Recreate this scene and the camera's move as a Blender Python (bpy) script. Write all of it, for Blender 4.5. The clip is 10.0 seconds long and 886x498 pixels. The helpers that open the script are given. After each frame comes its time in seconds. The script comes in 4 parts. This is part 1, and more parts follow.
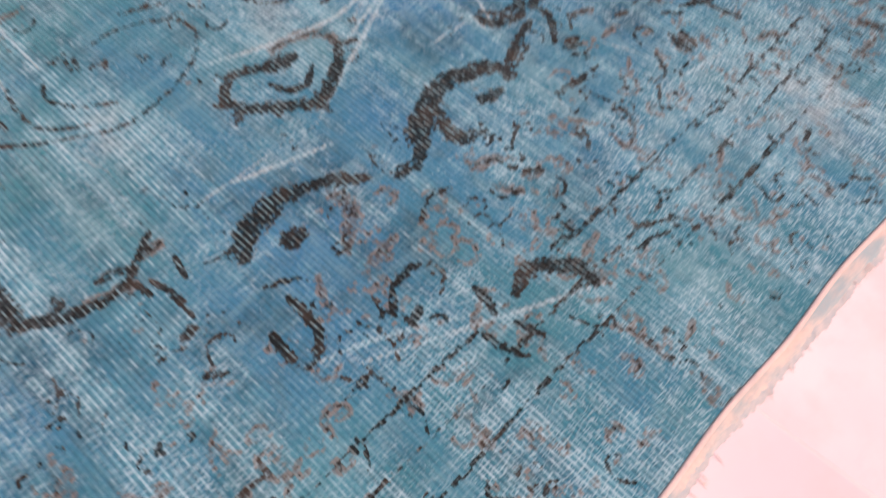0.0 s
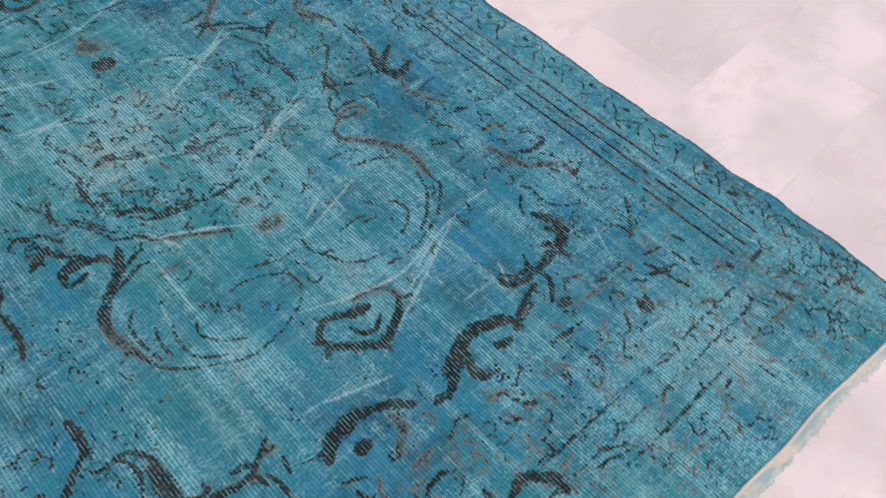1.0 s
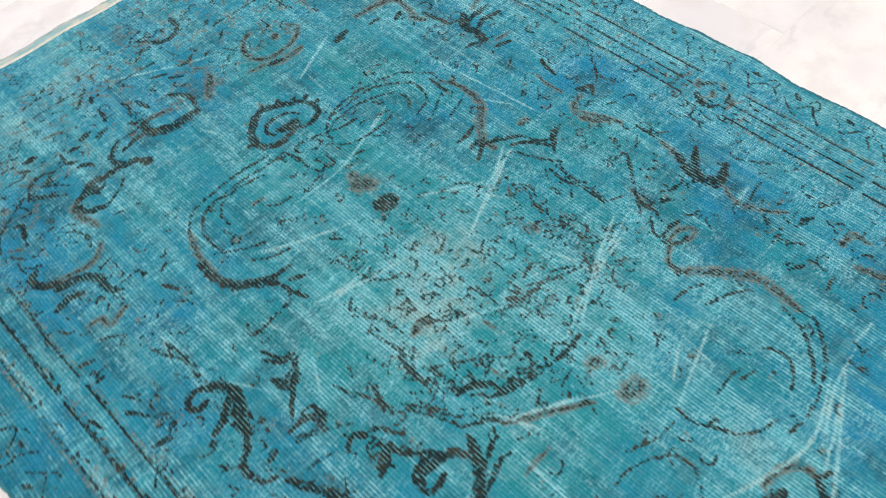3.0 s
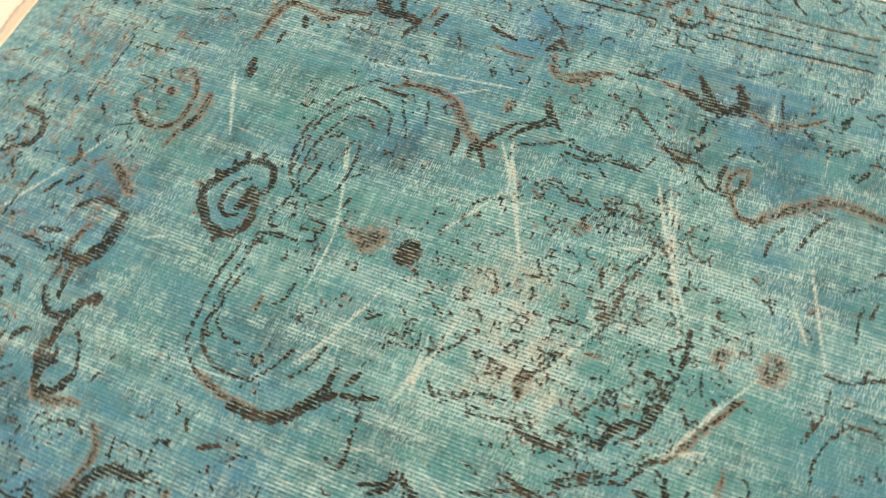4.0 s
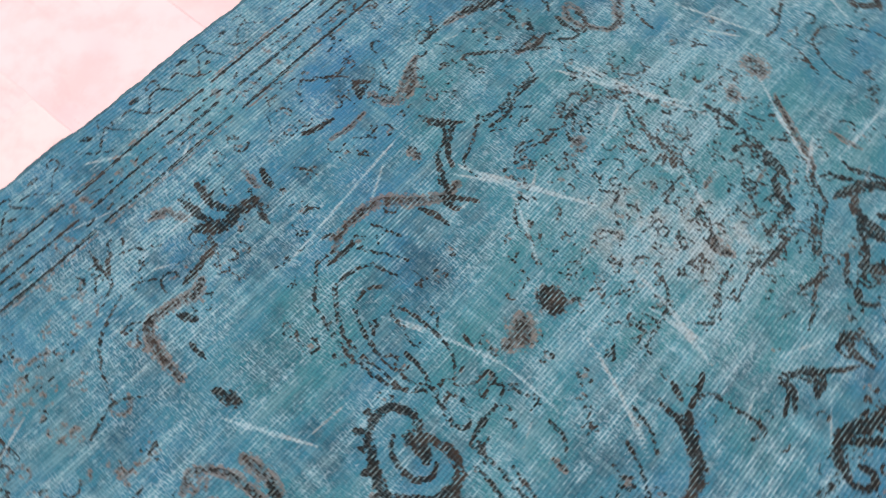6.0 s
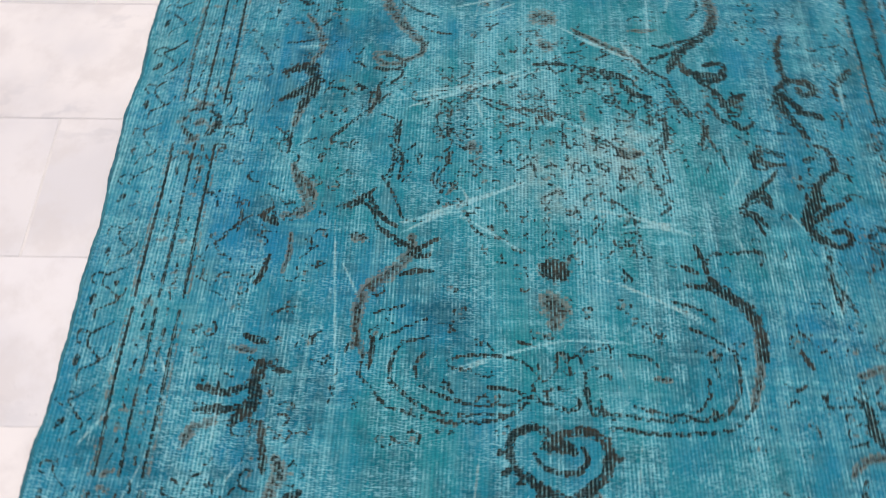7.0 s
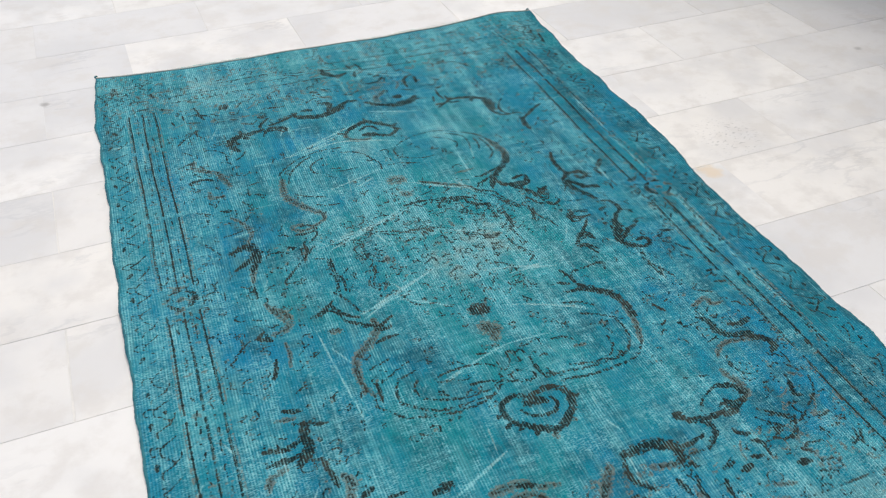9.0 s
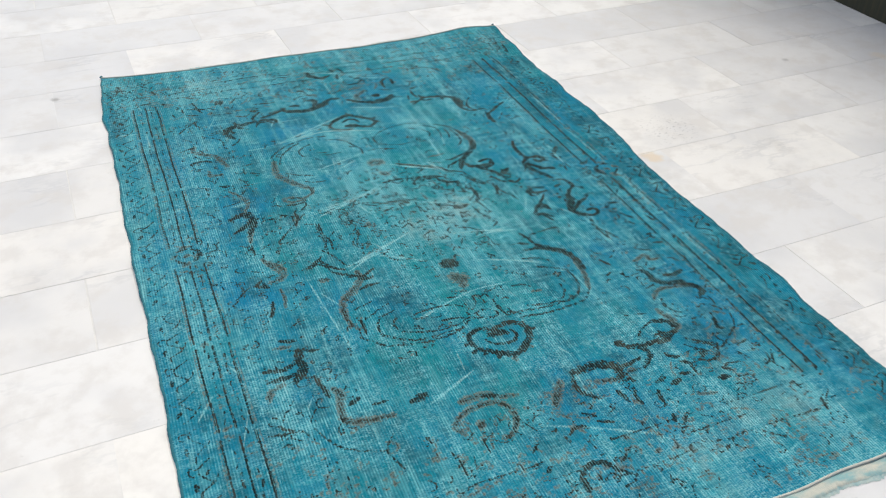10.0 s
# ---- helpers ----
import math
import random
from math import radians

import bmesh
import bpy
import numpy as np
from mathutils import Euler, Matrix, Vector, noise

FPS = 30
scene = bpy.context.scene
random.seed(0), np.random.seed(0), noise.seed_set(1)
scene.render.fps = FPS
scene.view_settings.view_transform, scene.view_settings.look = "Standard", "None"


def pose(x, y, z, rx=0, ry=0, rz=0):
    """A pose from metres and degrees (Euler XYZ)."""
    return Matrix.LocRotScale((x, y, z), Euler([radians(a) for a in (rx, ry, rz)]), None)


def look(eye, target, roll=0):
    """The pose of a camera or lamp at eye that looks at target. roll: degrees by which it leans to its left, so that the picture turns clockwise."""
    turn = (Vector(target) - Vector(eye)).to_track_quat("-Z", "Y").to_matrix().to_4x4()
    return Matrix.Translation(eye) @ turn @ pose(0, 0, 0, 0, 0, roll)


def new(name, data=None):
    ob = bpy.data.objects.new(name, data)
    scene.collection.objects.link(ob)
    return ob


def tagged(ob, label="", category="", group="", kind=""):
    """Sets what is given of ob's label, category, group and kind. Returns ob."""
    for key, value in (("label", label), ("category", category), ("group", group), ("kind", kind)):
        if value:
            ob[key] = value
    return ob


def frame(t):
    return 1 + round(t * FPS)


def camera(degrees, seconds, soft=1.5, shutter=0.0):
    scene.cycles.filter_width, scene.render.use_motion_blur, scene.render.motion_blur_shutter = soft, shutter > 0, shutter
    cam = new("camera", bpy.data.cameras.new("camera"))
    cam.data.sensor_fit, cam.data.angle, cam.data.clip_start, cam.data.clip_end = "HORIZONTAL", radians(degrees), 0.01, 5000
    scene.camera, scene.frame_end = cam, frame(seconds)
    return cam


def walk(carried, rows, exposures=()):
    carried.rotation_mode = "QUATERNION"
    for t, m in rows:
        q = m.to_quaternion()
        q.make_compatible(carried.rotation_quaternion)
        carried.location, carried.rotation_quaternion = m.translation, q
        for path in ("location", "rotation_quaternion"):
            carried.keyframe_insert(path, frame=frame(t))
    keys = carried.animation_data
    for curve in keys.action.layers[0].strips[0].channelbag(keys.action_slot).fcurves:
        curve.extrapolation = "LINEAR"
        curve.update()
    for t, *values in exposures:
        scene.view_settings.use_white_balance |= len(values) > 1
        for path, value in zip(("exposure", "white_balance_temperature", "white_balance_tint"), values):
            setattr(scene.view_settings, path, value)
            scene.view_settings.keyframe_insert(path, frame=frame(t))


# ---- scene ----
cam = camera(54.87, 10.0, soft=1.15, shutter=0.3)
PATH = [
    (0, (-0.417, -1.174, 0.796), (0.403, -0.527, -0.909), 5.8),
    (0.5, (-0.448, -1.175, 1.127), (0.408, -0.48, -0.542), 6.3),
    (1, (-0.472, -1.207, 1.289), (0.396, -0.382, -0.313), 4.3),
    (1.5, (-0.501, -1.153, 1.316), (0.296, -0.203, -0.253), 3.2),
    (2, (-0.606, -0.989, 1.31), (0.123, 0.027, -0.252), -1.6),
    (2.5, (-0.655, -0.825, 1.294), (0.111, 0.133, -0.285), -2.2),
    (3, (-0.596, -0.584, 1.277), (0.163, 0.338, -0.328), -6.2),
    (3.2, (-0.568, -0.487, 1.279), (0.211, 0.356, -0.359), -5.5),
    (4.3, (-0.537, 0.029, 1.21), (0.318, 0.368, -0.566), -9.7),
    (4.5, (-0.507, 0.102, 1.201), (0.357, 0.308, -0.591), -8.6),
    (5, (-0.389, 0.318, 1.242), (0.393, 0.23, -0.596), -8.6),
    (5.2, (-0.348, 0.403, 1.252), (0.405, 0.226, -0.593), -7.4),
    (6.3, (-0.095, 0.874, 1.258), (0.313, 0.115, -0.547), 1.2),
    (6.5, (-0.027, 0.906, 1.265), (0.282, 0.077, -0.529), 0.5),
    (7, (0.182, 1.01, 1.287), (0.206, 0.014, -0.447), 1.1),
    (7.5, (0.398, 1.174, 1.314), (0.093, 0.076, -0.329), 1.1),
    (8, (0.473, 1.316, 1.333), (0.027, 0.069, -0.166), -0.3),
    (8.5, (0.505, 1.512, 1.377), (0.008, 0.145, 0.004), 1.1),
    (9, (0.625, 1.674, 1.4), (0.067, 0.221, 0.143), 0.1),
    (9.5, (0.761, 1.833, 1.41), (0.115, 0.389, 0.187), 0.6),
    (10, (0.77, 2.018, 1.416), (0.126, 0.534, 0.24), 1.6),
]
EXPOSURES = [
    (0.0, 0.28, 8800, 64), (0.5, -0.02, 7700, 43), (1.0, -0.04, 7150, 27), (1.5, 0.02, 7000, 12), (2.0, -0.01, 7000, 11), (2.5, 0.16, 7100, 12),
    (3.0, 0.37, 7050, 11), (3.2, 0.41, 7100, 11), (4.3, 0.71, 16500, 54), (4.6, 0.69, 16500, 58), (5.2, 0.60, 15200, 70), (6.3, 0.16, 7150, 39), (6.7, 0.15, 7150, 29),
    (7.2, 0.10, 6850, 11), (8.0, 0.09, 6820, 9), (10.0, 0.18, 6720, 5)]
walk(cam, [(t, look(e, g, r)) for t, e, g, r in PATH], exposures=EXPOSURES)

# ---- light: bright, even daylight from a veiled sky ----
SUN_EL, SUN_AZ = 62, 200
world = bpy.data.worlds.new("sky")
scene.world = world
world.use_nodes = True
wn = world.node_tree
sky = wn.nodes.new("ShaderNodeTexSky")
sky.sky_type, sky.sun_disc = "NISHITA", False
sky.sun_elevation, sky.sun_rotation = radians(SUN_EL), radians(SUN_AZ)
sky.air_density, sky.dust_density, sky.ozone_density = 1.0, 4.0, 1.0
wn.links.new(sky.outputs[0], wn.nodes["Background"].inputs[0])
wn.nodes["Background"].inputs[1].default_value = 0.12
sun = new("sun", bpy.data.lights.new("sun", "SUN"))
sun.data.energy, sun.data.angle, sun.data.color = 1.5, radians(30), (1.0, 0.96, 0.9)
az = radians(SUN_AZ)
sun.matrix_world = look((0, 0, 0), (-math.sin(az) * math.cos(radians(SUN_EL)), -math.cos(az) * math.cos(radians(SUN_EL)), -math.sin(radians(SUN_EL))))
sun.location = (0, 0, 4)


# ---- materials ----
class Mat:
    """A small wrapper to wire node materials."""

    def __init__(self, name, rough=0.6, metal=0.0, spec=0.5):
        self.m = bpy.data.materials.new(name)
        self.m.use_nodes = True
        self.t = self.m.node_tree
        self.b = self.t.nodes["Principled BSDF"]
        self.b.inputs["Roughness"].default_value = rough
        self.b.inputs["Metallic"].default_value = metal
        self.b.inputs["Specular IOR Level"].default_value = spec

    def n(self, kind, **inputs):
        node = self.t.nodes.new("ShaderNode" + kind)
        for key, value in inputs.items():
            self.put(node.inputs[key.replace("_", " ")], value)
        return node

    def put(self, socket, value):
        if isinstance(value, bpy.types.NodeSocket):
            self.t.links.new(value, socket)
        elif isinstance(value, tuple) and socket.type == "RGBA" and len(value) == 3:
            socket.default_value = (*value, 1)
        else:
            socket.default_value = value

    def coords(self):
        return self.n("TexCoord").outputs["Object"]

    def attr(self, name):
        node = self.n("Attribute")
        node.attribute_name = name
        return node.outputs["Fac"]

    def scaled(self, vec, sx, sy, sz):
        node = self.n("Mapping", Vector=vec)
        node.inputs["Scale"].default_value = (sx, sy, sz)
        return node.outputs[0]

    def noise(self, vec, scale, detail=3.0, rough=0.55):
        return self.n("TexNoise", Vector=vec, Scale=scale, Detail=detail, Roughness=rough).outputs["Fac"]

    def math(self, op, a, b=0.0, clamp=False):
        node = self.n("Math")
        node.operation, node.use_clamp = op, clamp
        self.put(node.inputs[0], a)
        self.put(node.inputs[1], b)
        return node.outputs[0]

    def ramp(self, value, lo, hi, a=0.0, b=1.0):
        node = self.n("MapRange", Value=value, From_Min=lo, From_Max=hi, To_Min=a, To_Max=b)
        node.interpolation_type = "SMOOTHSTEP"
        return node.outputs[0]

    def mix(self, fac, a, b, blend="MIX"):
        node = self.n("Mix")
        node.data_type, node.blend_type = "RGBA", blend
        self.put(node.inputs[0], fac)
        self.put(node.inputs[6], a)
        self.put(node.inputs[7], b)
        return node.outputs[2]

    def bump(self, height, strength, distance, normal=None):
        node = self.n("Bump", Height=height, Strength=strength, Distance=distance)
        if normal is not None:
            self.put(node.inputs["Normal"], normal)
        self.t.links.new(node.outputs[0], self.b.inputs["Normal"])
        return node.outputs[0]

    def colour(self, socket):
        self.put(self.b.inputs["Base Color"], socket)


RIB = 0.0063                     # pitch of the warp ribs


def rug_material():
    k = Mat("dyed_wool", rough=0.9, spec=0.07)
    o = k.coords()
    u = k.attr("warp_u")
    y = k.n("SeparateXYZ", Vector=o).outputs["Y"]
    ink, rust, worn, hue = k.attr("ink"), k.attr("rust"), k.attr("worn"), k.attr("hue")
    flat = k.n("CombineXYZ", X=u, Y=y).outputs[0]

    def snapped(w, h):
        cell = k.n("VectorMath")
        cell.operation = "SNAP"
        k.put(cell.inputs[0], flat)
        cell.inputs[1].default_value = (w, h, 1)
        return cell.outputs[0]

    def less_half(value, times):
        return k.math("MULTIPLY", k.math("SUBTRACT", value, 0.5), times)

    def total(first, *rest):
        for value in rest:
            first = k.math("ADD", first, value)
        return first

    # one value for each knot; ribs of the warp, each with wear of its own along its length
    knot = k.n("TexWhiteNoise", Vector=snapped(RIB, 0.0042)).outputs["Value"]
    wave = k.math("SINE", k.math("MULTIPLY", u, 2 * math.pi / RIB))
    lane = k.n("SeparateXYZ", Vector=snapped(RIB, 1.0)).outputs["X"]
    dash = k.noise(k.n("CombineXYZ", X=k.math("MULTIPLY", lane, 913.0), Y=k.math("MULTIPLY", y, 62.0)).outputs[0], 1.0, 2.0, 0.6)
    thread = k.noise(k.scaled(o, 160, 40, 1), 1.0, 2.0)
    weft = k.noise(k.scaled(o, 95, 400, 1), 1.0, 1.0)
    ridge = k.ramp(wave, -0.1, 0.85)
    # slow changes: streaks along warp and weft, clouds, patches
    streak_y = k.noise(k.scaled(o, 23, 2.2, 1), 1.0, 4.0, 0.62)
    streak_x = k.noise(k.scaled(o, 3.6, 38, 1), 1.0, 4.0, 0.62)
    wide_y = k.noise(k.scaled(o, 12, 1.3, 1), 1.0, 3.0, 0.55)
    cloud = k.noise(o, 8.0, 5.0, 0.62)
    patch = k.noise(o, 3.4, 4.0, 0.55)
    blot = k.noise(k.scaled(o, 38, 24, 1), 1.0, 4.0, 0.6)
    # dye: blue to green, deep to washed out
    tint = k.ramp(total(less_half(patch, 1.0), less_half(k.noise(o, 13.0, 4.0, 0.6), 0.6), k.math("MULTIPLY", hue, 0.40)), -0.42, 0.50)
    dye = k.mix(tint, BLUE, GREEN)
    deep = total(less_half(cloud, 0.9), less_half(streak_y, 0.7), less_half(blot, 0.5), k.math("MULTIPLY", worn, -0.35))
    dye = k.mix(k.ramp(deep, -0.10, 0.24, 0.0, 0.84), dye, DEEP)
    narrow_y = k.noise(k.scaled(o, 70, 5.0, 1), 1.0, 3.0, 0.6)
    narrow_x = k.noise(k.scaled(o, 6.0, 110, 1), 1.0, 3.0, 0.6)
    fade = total(less_half(streak_y, 1.6), less_half(streak_x, 0.9), less_half(wide_y, 1.0), less_half(cloud, -0.35), less_half(thread, 0.4),
                 less_half(narrow_y, 0.8), less_half(narrow_x, 0.7), k.math("MULTIPLY", worn, 0.5))
    base = k.mix(k.ramp(fade, -0.10, 0.58, 0.0, 0.80), dye, PALE)
    # pile rubbed down in soft blotches
    where_worn = k.ramp(total(less_half(wide_y, 0.6), less_half(patch, 0.5), k.math("MULTIPLY", worn, 0.6)), -0.08, 0.30, 0.3, 1.0)
    base = k.mix(k.math("MULTIPLY", k.ramp(blot, 0.47, 0.68, 0.0, 0.55), where_worn), base, RUBBED)
    band_y = k.noise(k.scaled(o, 40, 4.5, 1), 1.0, 3.0, 0.55)
    band_x = k.noise(k.scaled(o, 5.5, 60, 1), 1.0, 3.0, 0.55)
    base = k.mix(k.ramp(total(band_y, less_half(patch, 0.3), k.math("MULTIPLY", worn, 0.15)), 0.53, 0.71, 0.0, 0.38), base, RUBBED)
    base = k.mix(k.ramp(total(band_x, less_half(cloud, 0.3), k.math("MULTIPLY", worn, 0.15)), 0.55, 0.73, 0.0, 0.38), base, RUBBED)
    rub = k.noise(o, 34.0, 4.0, 0.65)
    grain = k.noise(k.scaled(o, 210, 120, 1), 1.0, 2.0)
    dusty = k.math("MULTIPLY", k.ramp(worn, 0.15, 0.5), k.ramp(total(less_half(cloud, 0.5), less_half(rub, 0.6)), -0.08, 0.12, 0.0, 0.62))
    base = k.mix(dusty, base, DUST)
    # deeper colour in the grooves between the ribs
    patchy = k.ramp(total(less_half(k.noise(o, 6.0, 4.0, 0.65), 1.0), less_half(streak_y, 0.5), k.math("MULTIPLY", worn, 0.12)), -0.15, 0.15, 0.42, 1.0)
    groove = k.math("MULTIPLY", k.ramp(wave, -0.95, 0.25, 0.66, 0.0), k.math("MULTIPLY", k.ramp(dash, 0.32, 0.62, 1.0, 0.45), patchy))
    base = k.mix(groove, base, DEEP)
    # motifs, knot by knot, rubbed away in places
    rough_edge = total(less_half(knot, 0.6), less_half(grain, 0.5), less_half(rub, 0.9))
    old = k.ramp(k.math("ADD", rust, k.math("MULTIPLY", rough_edge, k.ramp(rust, 0.02, 0.3))), 0.24, 0.70, 0.0, 0.72)
    base = k.mix(old, base, k.mix(knot, RUST, TAN))
    dark = k.ramp(k.math("ADD", ink, k.math("MULTIPLY", rough_edge, k.ramp(ink, 0.02, 0.4))), 0.26, 0.58, 0.0, 0.95)
    base = k.mix(dark, base, k.mix(k.ramp(k.noise(o, 16.0, 3.0, 0.6), 0.46, 0.66, 0.0, 0.6), INK, RUST))
    # bare ribs show the pale warp, also across the motifs
    drawn = k.math("MAXIMUM", dark, k.math("MULTIPLY", old, 0.8))
    cut = k.math("MULTIPLY", k.math("MULTIPLY", k.ramp(wave, 0.1, 0.85), drawn), k.ramp(k.math("ADD", dash, less_half(rub, 0.6)), 0.42, 0.62, 0.08, 0.72))
    base = k.mix(cut, base, k.mix(k.ramp(knot, 0.2, 0.8), RUBBED, k.mix(thread, TAN, GREEN)))
    # pale dashes on the crests: bare warp, with glints painted into the colour
    shine = total(less_half(dash, 1.7), k.math("MULTIPLY", fade, 0.6))
    clear = k.math("SUBTRACT", 1.0, k.math("MULTIPLY", drawn, 0.8))
    bare = k.math("MULTIPLY", k.math("MULTIPLY", ridge, patchy), k.math("MULTIPLY", k.ramp(shine, -0.12, 0.54, 0.0, 0.70), clear))
    base = k.mix(bare, base, WARP)
    # where the pile is gone the weft shows as fine cross threads, with white flecks
    gone = k.ramp(total(less_half(k.noise(o, 9.0, 4.0, 0.6), 1.0), k.math("MULTIPLY", fade, 0.35), k.math("MULTIPLY", worn, 0.35)), -0.12, 0.24, 0.15, 1.0)
    cross = k.math("MULTIPLY", k.math("MULTIPLY", k.ramp(weft, 0.46, 0.66), gone), k.math("MULTIPLY", clear, 0.6))
    base = k.mix(cross, base, WARP)
    fleck = k.ramp(total(k.noise(k.scaled(o, 120, 70, 1), 1.0, 3.0, 0.6), k.math("MULTIPLY", worn, 0.10), less_half(streak_x, 0.35)), 0.64, 0.76, 0.0, 0.5)
    base = k.mix(k.math("MULTIPLY", fleck, clear), base, WARP)
    fold = k.math("MULTIPLY", k.ramp(worn, 0.42, 0.85, 0.0, 0.50), k.ramp(k.math("ADD", thread, less_half(blot, 0.8)), 0.38, 0.60, 0.25, 1.0))
    base = k.mix(fold, base, WARP)
    k.colour(base)
    h = total(k.math("MULTIPLY", wave, 0.5), k.math("MULTIPLY", weft, 0.8), k.math("MULTIPLY", thread, 0.6), k.math("MULTIPLY", dark, -0.5))
    k.bump(h, 0.6, 0.0013)
    k.b.inputs["Sheen Weight"].default_value = 0.02
    k.b.inputs["Sheen Roughness"].default_value = 0.5
    return k.m


BLUE, GREEN, DEEP = (0.006, 0.200, 0.340), (0.008, 0.225, 0.258), (0.003, 0.072, 0.108)
PALE, WARP, RUBBED = (0.050, 0.37, 0.445), (0.29, 0.60, 0.65), (0.12, 0.39, 0.43)
RUST, TAN, INK, DUST = (0.050, 0.046, 0.034), (0.20, 0.20, 0.16), (0.006, 0.009, 0.008), (0.33, 0.40, 0.35)


# marks on the marble: place, size, colour, depth
STAINS = ((-0.865, -0.005, 0.045, (0.74, 0.56, 0.34), 0.5), (-2.26, -0.40, 0.05, (0.74, 0.60, 0.40), 0.3), (-1.85, -0.50, 0.022, (0.3, 0.3, 0.3), 0.5),
          (0.96, -1.12, 0.020, (0.25, 0.24, 0.23), 0.6))
SPECKLED = (-1.03, -0.15, 0.15)   # a tile with dark pits


def marble_material():
    k = Mat("marble", rough=0.4, spec=0.3)
    o = k.n("TexCoord").outputs["Object"]
    rnd = k.n("ObjectInfo").outputs["Random"]
    off = k.n("VectorMath")
    off.operation = "MULTIPLY_ADD"
    k.put(off.inputs[0], k.n("CombineXYZ", X=rnd, Y=rnd, Z=rnd).outputs[0])
    off.inputs[1].default_value = (37, 91, 13)
    k.put(off.inputs[2], o)
    v = off.outputs[0]
    cloud = k.noise(v, 3.4, 4.0, 0.5)
    fine = k.noise(v, 22.0, 5.0, 0.6)
    vein = k.noise(k.scaled(v, 1.2, 3.2, 1), 2.0, 6.0, 0.62)
    vein = k.ramp(k.math("ABSOLUTE", k.math("SUBTRACT", vein, 0.5)), 0.0, 0.035, 1.0, 0.0)
    gate = k.ramp(k.noise(v, 3.0, 2.0), 0.5, 0.7)
    speck = k.math("MULTIPLY", k.ramp(k.noise(v, 60.0, 2.0, 0.5), 0.68, 0.78), k.ramp(k.noise(v, 5.0, 2.0), 0.52, 0.66))
    tone = k.n("SeparateColor", Color=k.n("ObjectInfo").outputs["Color"])
    grey, warm = tone.outputs[0], tone.outputs[1]
    base = k.mix(grey, (0.83, 0.82, 0.805), (0.69, 0.69, 0.70))
    base = k.mix(k.math("MULTIPLY", warm, 0.4), base, (0.80, 0.75, 0.67))
    base = k.mix(k.ramp(cloud, 0.38, 0.68, 0.0, 0.7), base, (0.63, 0.63, 0.64))
    mottle = k.noise(v, 9.0, 5.0, 0.6)
    base = k.mix(k.ramp(mottle, 0.46, 0.66, 0.0, 0.5), base, (0.64, 0.615, 0.59))
    base = k.mix(k.ramp(fine, 0.48, 0.78, 0.0, 0.18), base, (0.66, 0.63, 0.58))
    base = k.mix(k.math("MULTIPLY", k.math("MULTIPLY", vein, gate), 0.28), base, (0.42, 0.43, 0.45))
    base = k.mix(k.math("MULTIPLY", speck, 0.22), base, (0.34, 0.33, 0.32))
    where = k.n("NewGeometry").outputs["Position"]
    for sx, sy, size, colour, amount in STAINS:
        gap = k.n("VectorMath", Vector=where)
        gap.operation = "DISTANCE"
        gap.inputs[1].default_value = (sx, sy, 0)
        near = k.math("ADD", gap.outputs["Value"], k.math("MULTIPLY", k.math("SUBTRACT", fine, 0.5), size * 1.6))
        base = k.mix(k.ramp(near, size * 0.3, size, amount, 0.0), base, colour)
    gap = k.n("VectorMath", Vector=where)
    gap.operation = "DISTANCE"
    gap.inputs[1].default_value = (SPECKLED[0], SPECKLED[1], 0)
    pits = k.math("MULTIPLY", k.ramp(k.noise(k.scaled(where, 1, 1.6, 1), 75.0, 2.0, 0.5), 0.58, 0.68), k.ramp(gap.outputs["Value"], SPECKLED[2] * 0.3, SPECKLED[2], 0.55, 0.0))
    base = k.mix(pits, base, (0.36, 0.36, 0.36))
    k.colour(base)
    k.put(k.b.inputs["Roughness"], k.ramp(fine, 0.3, 0.8, 0.34, 0.52))
    k.bump(k.math("ADD", fine, k.math("MULTIPLY", speck, -0.5)), 0.08, 0.002)
    return k.m


def plain_material(name, a, b, scale, rough, relief=0.15, dist=0.002):
    k = Mat(name, rough=rough)
    o = k.coords()
    f = k.noise(o, scale, 5.0, 0.6)
    g = k.noise(o, scale * 9, 3.0, 0.6)
    k.colour(k.mix(k.ramp(k.math("ADD", k.math("MULTIPLY", f, 0.7), k.math("MULTIPLY", g, 0.3)), 0.35, 0.65), a, b))
    k.bump(g, relief, dist)
    return k.m


def wood_material():
    k = Mat("dark_wood", rough=0.45)
    o = k.coords()
    g = k.noise(k.scaled(o, 40, 40, 3), 1.0, 5.0, 0.6)
    f = k.noise(o, 3.0, 3.0)
    base = k.mix(k.ramp(g, 0.35, 0.7), (0.030, 0.030, 0.014), (0.060, 0.052, 0.022))
    k.colour(k.mix(k.ramp(f, 0.4, 0.8, 0.0, 0.5), base, (0.022, 0.026, 0.014)))
    k.bump(g, 0.2, 0.001)
    return k.m


WOOL = rug_material()
MARBLE = marble_material()
GROUT = plain_material("grout", (0.78, 0.76, 0.73), (0.68, 0.67, 0.65), 9, 0.85)
SELVEDGE = plain_material("selvedge_wool", (0.012, 0.11, 0.15), (0.03, 0.20, 0.24), 30, 0.9, 0.5)
WOOD = wood_material()
CORD = plain_material("undyed_cotton", (0.62, 0.60, 0.53), (0.50, 0.52, 0.47), 60, 0.9, 0.4, 0.001)


